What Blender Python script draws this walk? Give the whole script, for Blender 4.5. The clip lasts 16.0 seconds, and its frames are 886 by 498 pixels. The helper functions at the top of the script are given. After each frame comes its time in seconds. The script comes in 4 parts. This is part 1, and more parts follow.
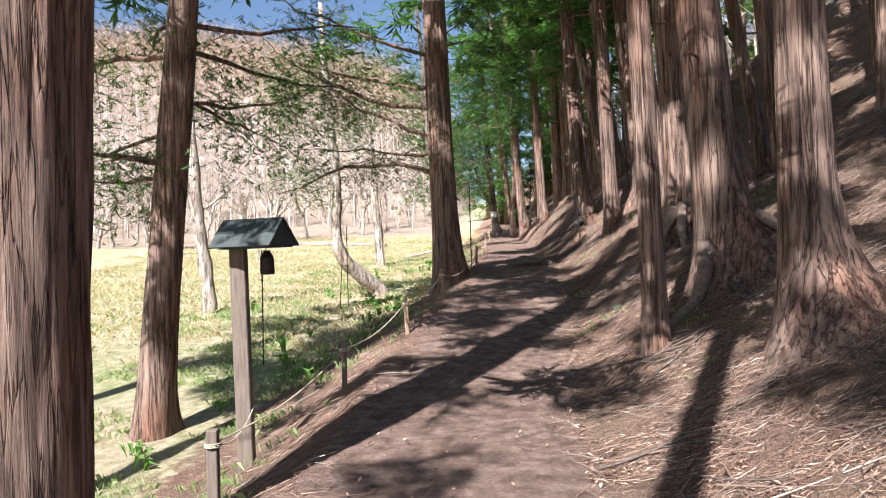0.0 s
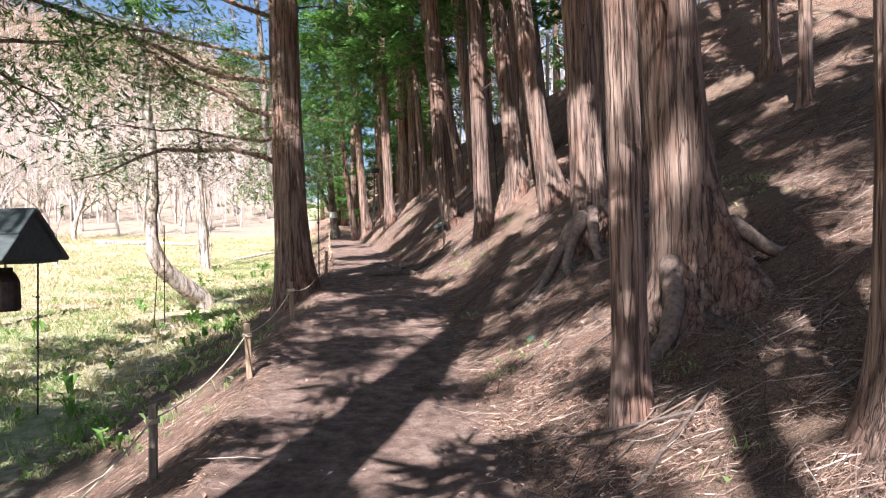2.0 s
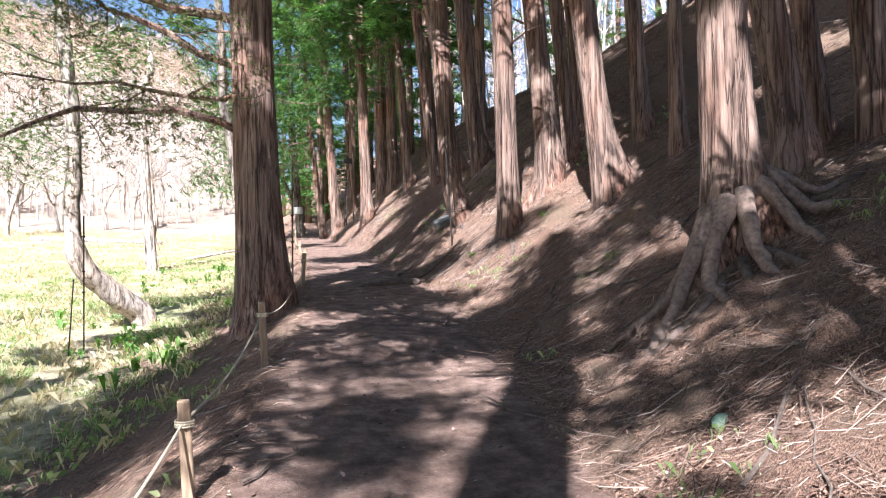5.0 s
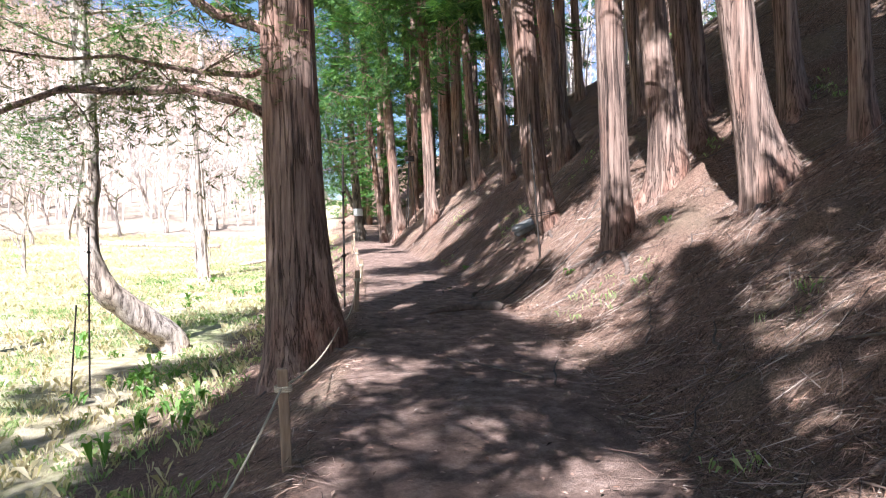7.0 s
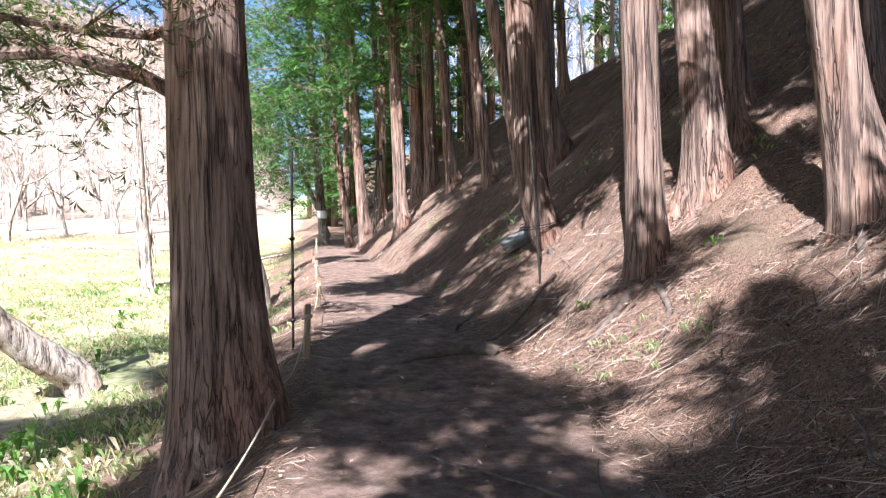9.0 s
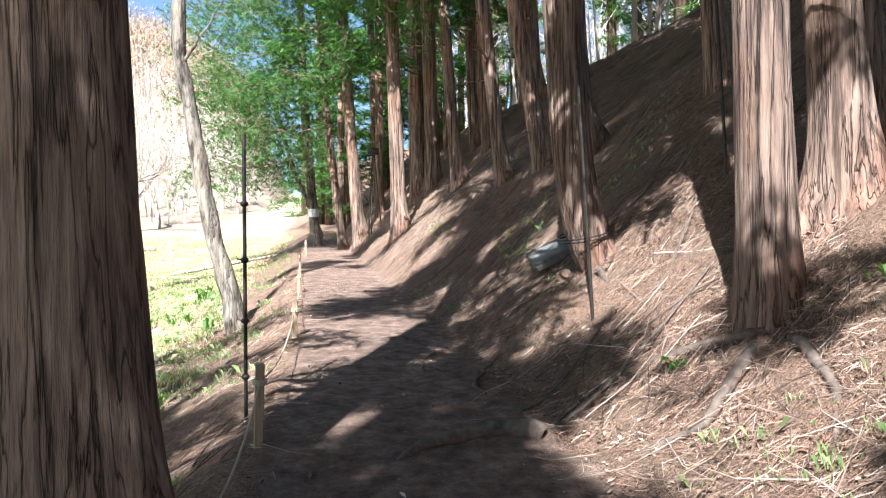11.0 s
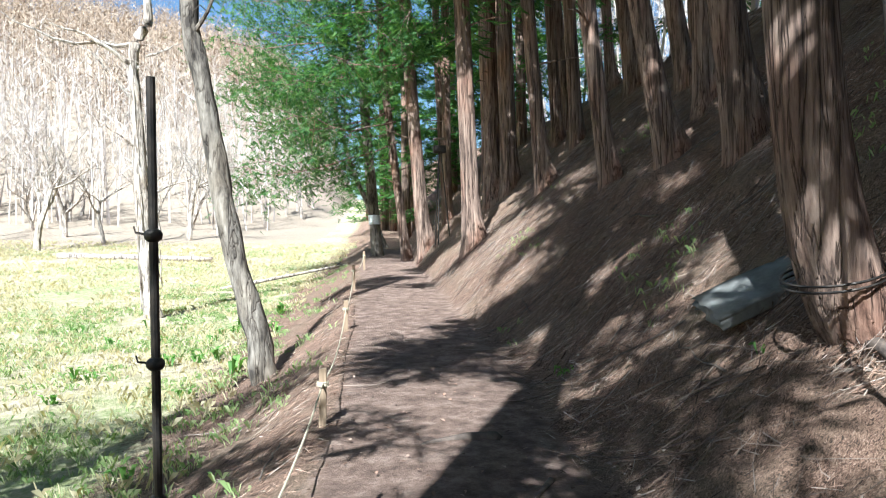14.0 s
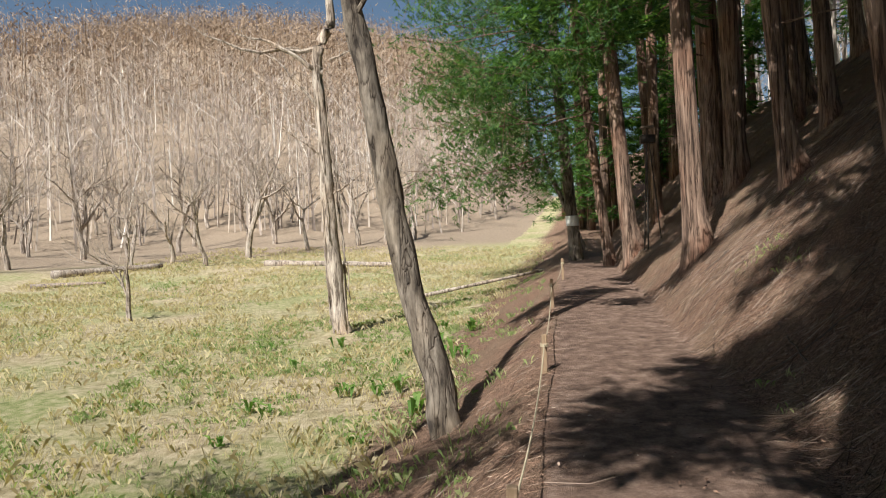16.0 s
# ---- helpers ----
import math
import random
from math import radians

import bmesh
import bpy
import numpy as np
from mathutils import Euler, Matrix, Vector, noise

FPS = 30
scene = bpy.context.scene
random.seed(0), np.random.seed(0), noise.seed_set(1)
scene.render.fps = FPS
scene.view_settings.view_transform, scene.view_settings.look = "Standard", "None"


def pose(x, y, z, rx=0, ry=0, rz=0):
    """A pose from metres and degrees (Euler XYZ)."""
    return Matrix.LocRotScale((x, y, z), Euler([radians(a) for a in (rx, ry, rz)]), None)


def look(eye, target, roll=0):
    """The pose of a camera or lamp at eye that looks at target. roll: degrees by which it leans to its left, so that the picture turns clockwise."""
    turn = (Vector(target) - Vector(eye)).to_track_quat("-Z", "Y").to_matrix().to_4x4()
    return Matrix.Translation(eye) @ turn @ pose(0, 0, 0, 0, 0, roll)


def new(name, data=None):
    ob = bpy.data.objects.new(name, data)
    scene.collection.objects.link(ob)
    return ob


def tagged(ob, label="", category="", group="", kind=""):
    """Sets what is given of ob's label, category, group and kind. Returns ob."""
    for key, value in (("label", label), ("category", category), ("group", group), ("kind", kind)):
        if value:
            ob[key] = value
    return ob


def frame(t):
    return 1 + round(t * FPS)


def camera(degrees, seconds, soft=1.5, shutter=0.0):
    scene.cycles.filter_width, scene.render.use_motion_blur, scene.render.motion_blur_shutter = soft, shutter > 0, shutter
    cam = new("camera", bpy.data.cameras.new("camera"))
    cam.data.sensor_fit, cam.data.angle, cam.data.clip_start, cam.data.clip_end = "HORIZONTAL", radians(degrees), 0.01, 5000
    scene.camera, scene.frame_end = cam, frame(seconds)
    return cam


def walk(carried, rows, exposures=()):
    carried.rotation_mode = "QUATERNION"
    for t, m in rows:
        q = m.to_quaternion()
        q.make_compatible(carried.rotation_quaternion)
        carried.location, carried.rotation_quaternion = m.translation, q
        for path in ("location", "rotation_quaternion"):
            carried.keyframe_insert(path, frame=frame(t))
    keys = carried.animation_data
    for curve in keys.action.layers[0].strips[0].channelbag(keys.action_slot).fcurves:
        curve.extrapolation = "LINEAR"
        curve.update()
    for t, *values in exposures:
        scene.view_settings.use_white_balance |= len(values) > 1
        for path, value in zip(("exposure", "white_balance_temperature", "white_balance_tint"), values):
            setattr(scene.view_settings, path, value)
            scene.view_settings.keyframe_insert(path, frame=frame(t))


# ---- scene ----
cam = camera(61.7, 16.0, soft=1.1)
PATH = [
    (0, (0.149, 1.386, 0.625), (0.199, 3.386, 0.611), -2.3),
    (0.5, (0.083, 1.997, 0.549), (0.233, 3.992, 0.53), -2.1),
    (1, (0.003, 2.7, 0.595), (0.273, 4.682, 0.573), -1.8),
    (1.5, (-0.077, 3.348, 0.671), (0.318, 5.309, 0.65), -1.4),
    (2, (-0.084, 3.956, 0.721), (0.418, 5.892, 0.697), -1.2),
    (2.5, (-0.115, 4.583, 0.73), (0.474, 6.495, 0.714), -0.9),
    (3, (-0.103, 5.157, 0.714), (0.53, 7.054, 0.694), -0.9),
    (3.5, (-0.087, 5.726, 0.788), (0.556, 7.62, 0.767), -0.8),
    (4, (-0.077, 6.32, 0.794), (0.552, 8.219, 0.769), -0.8),
    (4.5, (-0.071, 6.904, 0.75), (0.558, 8.802, 0.723), -0.8),
    (5, (-0.016, 7.51, 0.731), (0.59, 9.415, 0.703), -0.8),
    (5.2, (-0.008, 7.752, 0.729), (0.574, 9.665, 0.698), -0.8),
    (7.5, (0.502, 10.429, 0.974), (0.943, 12.379, 0.947), -1.2),
    (8.5, (0.644, 11.435, 1.077), (1.162, 13.366, 1.05), -1.0),
    (10.8, (1.232, 13.969, 1.308), (1.777, 15.892, 1.262), -0.7),
    (11, (1.239, 14.198, 1.316), (1.778, 16.123, 1.274), -0.7),
    (11.5, (1.258, 14.726, 1.353), (1.786, 16.655, 1.313), -0.7),
    (12, (1.36, 15.208, 1.4), (1.84, 17.149, 1.368), -1.1),
    (12.5, (1.469, 15.714, 1.409), (1.934, 17.659, 1.378), -0.9),
    (13, (1.569, 16.203, 1.478), (2.017, 18.152, 1.445), -1.1),
    (13.5, (1.708, 16.675, 1.562), (2.131, 18.63, 1.528), -1.2),
    (14, (1.768, 17.216, 1.52), (2.133, 19.182, 1.487), -1.2),
    (14.5, (1.866, 17.757, 1.554), (2.162, 19.735, 1.521), -1.5),
    (15, (1.947, 18.269, 1.595), (2.158, 20.257, 1.571), -1.8),
    (15.5, (1.907, 18.755, 1.665), (1.987, 20.754, 1.644), -2.1),
    (16, (1.872, 19.206, 1.739), (1.715, 21.2, 1.715), -2.6),
]
EXPO = [(0, 1.65, 5800, 13), (3, 2.05, 5650, 16), (5, 2.2, 5550, 15), (8, 2.2, 5450, 15), (11, 2.25, 5500, 6), (12.5, 2.2, 5250, 2), (13.5, 2.05, 5200, 0), (14.5, 1.65, 5250, 0), (15.3, 1.1, 5800, 3), (16, .78, 6300, 7)]
walk(cam, [(t, look(eye, target, roll)) for t, eye, target, roll in PATH], EXPO)

# ---- sky and sun ----
SUN_EL, SUN_FROM = radians(47), Vector((-math.cos(radians(62)), -math.sin(radians(62)), 0))
world = bpy.data.worlds.new("sky")
scene.world = world
world.use_nodes = True
wn = world.node_tree.nodes
sky = wn.new("ShaderNodeTexSky")
sky.sky_type, sky.sun_disc, sky.sun_elevation = "NISHITA", False, SUN_EL
sky.sun_rotation = math.atan2(SUN_FROM.x, SUN_FROM.y)
wn["Background"].inputs[1].default_value = 0.043
world.node_tree.links.new(sky.outputs[0], wn["Background"].inputs[0])
sun = new("sun", bpy.data.lights.new("sun", "SUN"))
sun.data.energy, sun.data.angle, sun.data.color = 5.0, radians(0.53), (1, .95, .88)
sun.matrix_world = look(SUN_FROM * 50 + Vector((0, 0, 50 * math.tan(SUN_EL))), (0, 0, 0))


# ---- materials ----
def material(name, rough=.9, translucent=0.0):
    m = bpy.data.materials.new(name)
    m.use_nodes = True
    nt = m.node_tree
    b = nt.nodes["Principled BSDF"]
    b.inputs["Roughness"].default_value = rough
    b.inputs["Specular IOR Level"].default_value = .25
    return m, nt, b


def node(nt, kind, **sets):
    n = nt.nodes.new(kind)
    for k, v in sets.items():
        n.inputs[k].default_value = v
    return n


def noise_tex(nt, scale, stretch=(1, 1, 1), detail=6.0, rough=.6, space="Object", distort=0.0):
    co = nt.nodes.new("ShaderNodeTexCoord")
    mp = nt.nodes.new("ShaderNodeMapping")
    mp.inputs["Scale"].default_value = stretch
    nt.links.new(co.outputs[space], mp.inputs["Vector"])
    n = node(nt, "ShaderNodeTexNoise", Scale=scale, Detail=detail, Roughness=rough, Distortion=distort)
    nt.links.new(mp.outputs[0], n.inputs["Vector"])
    return n.outputs[0]


def ramp(nt, fac, stops):
    r = nt.nodes.new("ShaderNodeValToRGB")
    while len(r.color_ramp.elements) < len(stops):
        r.color_ramp.elements.new(.5)
    for e, (p, c) in zip(r.color_ramp.elements, stops):
        e.position, e.color = p, (*c, 1)
    nt.links.new(fac, r.inputs[0])
    return r.outputs[0]


def mix(nt, fac, a, b, how="MIX"):
    m = nt.nodes.new("ShaderNodeMix")
    m.data_type, m.blend_type = "RGBA", how
    for v, s in ((fac, m.inputs[0]), (a, m.inputs[6]), (b, m.inputs[7])):
        if isinstance(v, (int, float)):
            s.default_value = v
        elif isinstance(v, tuple):
            s.default_value = (*v, 1)
        else:
            nt.links.new(v, s)
    return m.outputs[2]


def bump(nt, b, height, strength, dist):
    n = node(nt, "ShaderNodeBump", Strength=strength, Distance=dist)
    nt.links.new(height, n.inputs["Height"])
    nt.links.new(n.outputs[0], b.inputs["Normal"])


def plain(name, c, c2=None, scale=20, rough=.85, stretch=(1, 1, 1), relief=.3, metal=0.0):
    m, nt, b = material(name, rough)
    n = noise_tex(nt, scale, stretch)
    nt.links.new(ramp(nt, n, [(.3, c), (.7, c2 or tuple(v * 1.5 for v in c))]), b.inputs["Base Color"])
    b.inputs["Metallic"].default_value = metal
    bump(nt, b, n, relief, .01)
    return m


def bark_material(name, dark, mid, light, red, fine=14.0, along=.06, relief=.9):
    m, nt, b = material(name, .92)
    strips = noise_tex(nt, fine, (1, 1, along), 8, .62, distort=.35)
    fibre = noise_tex(nt, fine * 5, (1, 1, along * .7), 5, .7)
    patch = noise_tex(nt, 1.6, (1, 1, .45), 3, .6)
    c = ramp(nt, strips, [(.38, dark), (.47, mid), (.66, light)])
    c = mix(nt, ramp(nt, patch, [(.48, (0, 0, 0)), (.68, (.8, .8, .8))]), c, mix(nt, .75, c, red, "MULTIPLY"))
    crack = noise_tex(nt, fine * .8, (1, 1, along * .7), 4, .5, distort=.25)
    sub = nt.nodes.new("ShaderNodeMath")
    sub.operation = "SUBTRACT"
    sub.inputs[1].default_value = .5
    nt.links.new(crack, sub.inputs[0])
    ab = nt.nodes.new("ShaderNodeMath")
    ab.operation = "ABSOLUTE"
    nt.links.new(sub.outputs[0], ab.inputs[0])
    lines = ramp(nt, ab.outputs[0], [(.002, (.2, .16, .14)), (.01, (.7, .67, .65)), (.03, (1, 1, 1))])
    c = mix(nt, .75, c, lines, "MULTIPLY")
    c = mix(nt, .55, c, ramp(nt, fibre, [(.3, (.35, .33, .32)), (.7, (1.15, 1.12, 1.1))]), "MULTIPLY")
    tone = nt.nodes.new("ShaderNodeObjectInfo")
    c = mix(nt, .35, c, ramp(nt, tone.outputs["Random"], [(0, (.72, .68, .68)), (1, (1.2, 1.15, 1.1))]), "MULTIPLY")
    nt.links.new(c, b.inputs["Base Color"])
    h = nt.nodes.new("ShaderNodeMath")
    h.operation = "MULTIPLY_ADD"
    h.inputs[1].default_value = .35
    nt.links.new(fibre, h.inputs[0])
    nt.links.new(strips, h.inputs[2])
    h2 = nt.nodes.new("ShaderNodeMath")
    h2.operation = "MULTIPLY_ADD"
    h2.inputs[1].default_value = .9
    nt.links.new(lines, h2.inputs[0])
    nt.links.new(h.outputs[0], h2.inputs[2])
    bump(nt, b, h2.outputs[0], relief, .035)
    return m


BARK = bark_material("cedar_bark", (.085, .058, .045), (.21, .142, .108), (.36, .26, .2), (1.0, .6, .44), 17, .075)
BARK_PALE = bark_material("grey_bark", (.06, .05, .042), (.16, .135, .11), (.32, .28, .235), (.95, .85, .7), 9, .25, .6)
BARK_BARE = bark_material("bare_wood", (.14, .115, .095), (.36, .31, .265), (.58, .52, .45), (1, .85, .7), 12, .2, .5)
WOOD_POST = plain("weathered_post_wood", (.11, .085, .065), (.2, .155, .12), 9, .85, (6, 6, .5), .4)
ROOT_WOOD = plain("root_wood", (.05, .037, .03), (.15, .11, .085), 16, .9, relief=1.0)
ROOT_BARK = plain("root_bark", (.1, .068, .052), (.27, .195, .15), 26, .92, relief=.8)
TWIG = plain("dead_twig", (.06, .044, .035), (.15, .115, .09), 30, .9)
WOOD_STAKE = plain("sawn_stake_wood", (.2, .135, .085), (.34, .24, .155), 10, .8, (6, 6, .6), .3)
ROOF = plain("green_grey_roof_boards", (.035, .042, .04), (.065, .075, .068), 8, .7, (1, 6, 6), .3)
IRON = plain("dark_steel", (.03, .028, .026), (.07, .055, .045), 30, .5, relief=.2, metal=.7)
ROPE = plain("natural_rope", (.33, .27, .18), (.55, .47, .34), 120, .95, relief=.8)
ROCK = plain("grey_rock", (.085, .08, .072), (.2, .19, .172), 7, .9, relief=1.0)


def leaf_material(name, a, bcol, light):
    m, nt, b = material(name, .6)
    geo = nt.nodes.new("ShaderNodeNewGeometry")
    c = ramp(nt, geo.outputs["Random Per Island"], [(0, a), (.6, bcol), (1, light)])
    nt.links.new(c, b.inputs["Base Color"])
    tr = nt.nodes.new("ShaderNodeBsdfTranslucent")
    nt.links.new(mix(nt, 1.0, c, (1.25, 1.35, .6), "MULTIPLY"), tr.inputs["Color"])
    ms = nt.nodes.new("ShaderNodeMixShader")
    ms.inputs[0].default_value = .45
    nt.links.new(b.outputs[0], ms.inputs[1])
    nt.links.new(tr.outputs[0], ms.inputs[2])
    nt.links.new(ms.outputs[0], nt.nodes["Material Output"].inputs["Surface"])
    return m


LEAF = leaf_material("cedar_foliage", (.03, .075, .028), (.07, .15, .04), (.15, .235, .07))
LEAF_DRY = leaf_material("sparse_olive_foliage", (.06, .075, .035), (.1, .115, .05), (.17, .15, .08))
GRASS = leaf_material("spring_grass", (.14, .21, .07), (.26, .32, .13), (.44, .45, .25))
STRAW = leaf_material("dry_grass", (.34, .27, .16), (.5, .42, .27), (.66, .57, .41))
BROADLEAF = leaf_material("broad_green_leaves", (.06, .14, .03), (.12, .22, .05), (.2, .3, .08))


def island_material(name, stops, rough=.9):
    m, nt, b = material(name, rough)
    geo = nt.nodes.new("ShaderNodeNewGeometry")
    nt.links.new(ramp(nt, geo.outputs["Random Per Island"], stops), b.inputs["Base Color"])
    return m


LITTER = island_material("needle_litter", [(0, (.03, .018, .013)), (.35, (.17, .095, .062)), (.7, (.35, .21, .145)), (.93, (.5, .35, .26)), (1, (.62, .52, .42))])
FAR_TWIGS = island_material("far_bare_trees", [(0, (.28, .23, .2)), (.5, (.46, .39, .34)), (.8, (.53, .44, .36)), (1, (.72, .67, .62))])


def ground_material():
    m, nt, b = material("forest_floor", .95)
    at = nt.nodes.new("ShaderNodeAttribute")
    at.attribute_name = "zone"
    sep = nt.nodes.new("ShaderNodeSeparateColor")
    nt.links.new(at.outputs["Color"], sep.inputs[0])
    big = noise_tex(nt, .9, detail=5)
    mid = noise_tex(nt, 6, detail=6, rough=.7)
    fine = noise_tex(nt, 55, detail=6, rough=.75)
    fibre = noise_tex(nt, 34, (1, 1.3, 1), 6, .75, distort=2.2)
    litter = ramp(nt, fibre, [(.38, (.02, .013, .01)), (.47, (.15, .086, .056)), (.56, (.34, .205, .14)), (.68, (.56, .4, .3))])
    litter = mix(nt, ramp(nt, big, [(.45, (0, 0, 0)), (.7, (.7, .7, .7))]), litter, mix(nt, .6, litter, (.24, .2, .13)))
    dirt = ramp(nt, mid, [(.32, (.11, .07, .051)), (.5, (.245, .158, .118)), (.7, (.42, .3, .235))])
    dirt = mix(nt, .6, dirt, ramp(nt, fine, [(.3, (.55, .52, .5)), (.7, (1.2, 1.2, 1.2))]), "MULTIPLY")
    grass = ramp(nt, mid, [(.3, (.15, .21, .06)), (.46, (.3, .34, .13)), (.58, (.46, .42, .24)), (.8, (.6, .52, .36))])
    grass = mix(nt, .5, grass, ramp(nt, fine, [(.3, (.5, .5, .45)), (.7, (1.2, 1.2, 1.15))]), "MULTIPLY")
    dry = ramp(nt, mid, [(.3, (.28, .21, .12)), (.5, (.48, .385, .25)), (.7, (.64, .54, .38))])
    patches = noise_tex(nt, .28, detail=4)
    grass = mix(nt, ramp(nt, patches, [(.4, (.9, .9, .9)), (.6, (.15, .15, .15))]), grass, dry)
    wood = ramp(nt, mid, [(.3, (.22, .165, .12)), (.7, (.42, .33, .24))])

    def soft(channel, k=.5):
        a = nt.nodes.new("ShaderNodeMath")
        a.operation = "MULTIPLY_ADD"
        a.inputs[1].default_value, a.inputs[2].default_value = k, -k / 2
        nt.links.new(mid, a.inputs[0])
        s = nt.nodes.new("ShaderNodeMath")
        s.operation = "ADD"
        nt.links.new(a.outputs[0], s.inputs[0])
        nt.links.new(sep.outputs[channel], s.inputs[1])
        return ramp(nt, s.outputs[0], [(.4, (0, 0, 0)), (.6, (1, 1, 1))])
    c = mix(nt, soft(0, .6), litter, dirt)
    c = mix(nt, soft(1, .9), c, grass)
    c = mix(nt, soft(2, .6), c, wood)
    nt.links.new(c, b.inputs["Base Color"])
    h = nt.nodes.new("ShaderNodeMath")
    h.operation = "ADD"
    nt.links.new(fine, h.inputs[0])
    nt.links.new(fibre, h.inputs[1])
    bump(nt, b, h.outputs[0], .9, .045)
    return m


FLOOR = ground_material()


# ---- mesh helpers ----
def part(name, me, mat, parent=None, label=""):
    """One mesh object from (verts, faces) or a bmesh, under its thing."""
    if isinstance(me, bmesh.types.BMesh):
        d = bpy.data.meshes.new(name)
        me.to_mesh(d)
        me.free()
    elif isinstance(me, tuple):
        d = bpy.data.meshes.new(name)
        d.from_pydata([tuple(v) for v in me[0]], [], me[1])
    else:
        d = me
    if not d.materials:
        d.materials.append(mat)
    ob = new(name, d)
    if parent:
        ob.parent = parent
    if label:
        ob["label"] = label
    return ob


def smooth(ob):
    ob.data.polygons.foreach_set("use_smooth", [True] * len(ob.data.polygons))
    return ob


def empty(name, x, y, z, label, category, group=""):
    ob = new(name)
    ob.empty_display_size = .1
    ob.matrix_world = pose(x, y, z)
    return tagged(ob, label, category, group)


def tube(pts, radii, sides=6, cap=True):
    """A tapered tube along points: verts and faces."""
    vs, fs = [], []
    pts = [Vector(p) for p in pts]
    n = len(pts)
    for i, p in enumerate(pts):
        d = (pts[min(i + 1, n - 1)] - pts[max(i - 1, 0)]).normalized()
        a = d.cross(Vector((0, 0, 1)) if abs(d.z) < .9 else Vector((1, 0, 0))).normalized()
        b = d.cross(a)
        for k in range(sides):
            t = 2 * math.pi * k / sides
            vs.append(p + (a * math.cos(t) + b * math.sin(t)) * radii[i])
    for i in range(n - 1):
        for k in range(sides):
            k2 = (k + 1) % sides
            fs.append((i * sides + k, i * sides + k2, (i + 1) * sides + k2, (i + 1) * sides + k))
    if cap:
        fs.append(tuple(reversed(range(sides))))
        fs.append(tuple(range((n - 1) * sides, n * sides)))
    return vs, fs


def join(shapes):
    vs, fs = [], []
    for v, f in shapes:
        o = len(vs)
        vs.extend(v)
        fs.extend(tuple(i + o for i in g) for g in f)
    return vs, fs


def box(sx, sy, sz, bevel=.006, at=(0, 0, 0)):
    bm = bmesh.new()
    bmesh.ops.create_cube(bm, size=1)
    bmesh.ops.scale(bm, vec=(sx, sy, sz), verts=bm.verts)
    if bevel:
        bmesh.ops.bevel(bm, geom=bm.edges[:], offset=bevel, segments=1, affect="EDGES")
    bmesh.ops.translate(bm, vec=at, verts=bm.verts)
    return bm


# ---- the lie of the land ----
PATH_Z = [(-40, -1.3), (1.4, -1.0), (5, -.9), (7.5, -.85), (10.4, -.62), (14, -.3), (18.7, .05), (22, .16), (30, .45), (44, .9), (60, 2.0), (90, 4.6), (140, 9)]
PATH_X = [(-40, -1.2), (-5, -.1), (2, 0), (6, .2), (8.3, .5), (11, .95), (13, 1.35), (16.5, 2.05), (20, 2.4), (24, 2.9), (30, 3.4), (34, 3.75), (42, 4.4), (60, 7.0), (140, 16)]
HALF = [(-40, 1.0), (17, .98), (21, .8), (140, .75)]
STEEP = [(-40, .58), (7, .58), (10, .7), (14, .78), (17, .86), (20, 1.12), (25, 1.1), (28, 1.0), (140, .95)]
BANK = [(-40, 0), (25, 0), (29, .42), (140, .42)]
CREST = [(-40, 13), (14, 11.5), (22, 7.5), (140, 7)]


def prof(y, pts):
    return np.interp(y, [p[0] for p in pts], [p[1] for p in pts])


def land(x, y):
    """Height of the ground, for arrays; also the distance right and left of the path's edges."""
    x, y = np.asarray(x, float), np.asarray(y, float)
    dx = x - prof(y, PATH_X)
    hw = prof(y, HALF)
    r, l = np.maximum(dx - hw, 0), np.maximum(-dx - hw, 0)
    q = np.minimum(r, prof(y, CREST))
    z = prof(y, PATH_Z) + prof(y, STEEP) * q * q / ((q + .5) * (1 + q / 28)) + .15 * (r - q) + prof(y, BANK) * (1 - np.exp(-r / .25))
    far = np.maximum(0, l - 5)
    d = np.clip(np.hypot(x - 2, y - 10) - 62, 0, 150)
    z += -.95 * (1 - np.exp(-(l / 1.2) ** 1.5)) + .035 * far + far / (far + 6) * prof(x, [(-130, .13), (-108, .24), (-85, .38), (-60, .42), (400, .46)]) * d ** 2 / (d + 30)
    return z, dx - hw, -dx - hw


def gz(x, y):
    return float(land(x, y)[0])


def spaced(stops):
    out = []
    for (a, b, s) in stops:
        out += list(np.arange(a, b, s))
    return np.array(out + [stops[-1][1]])


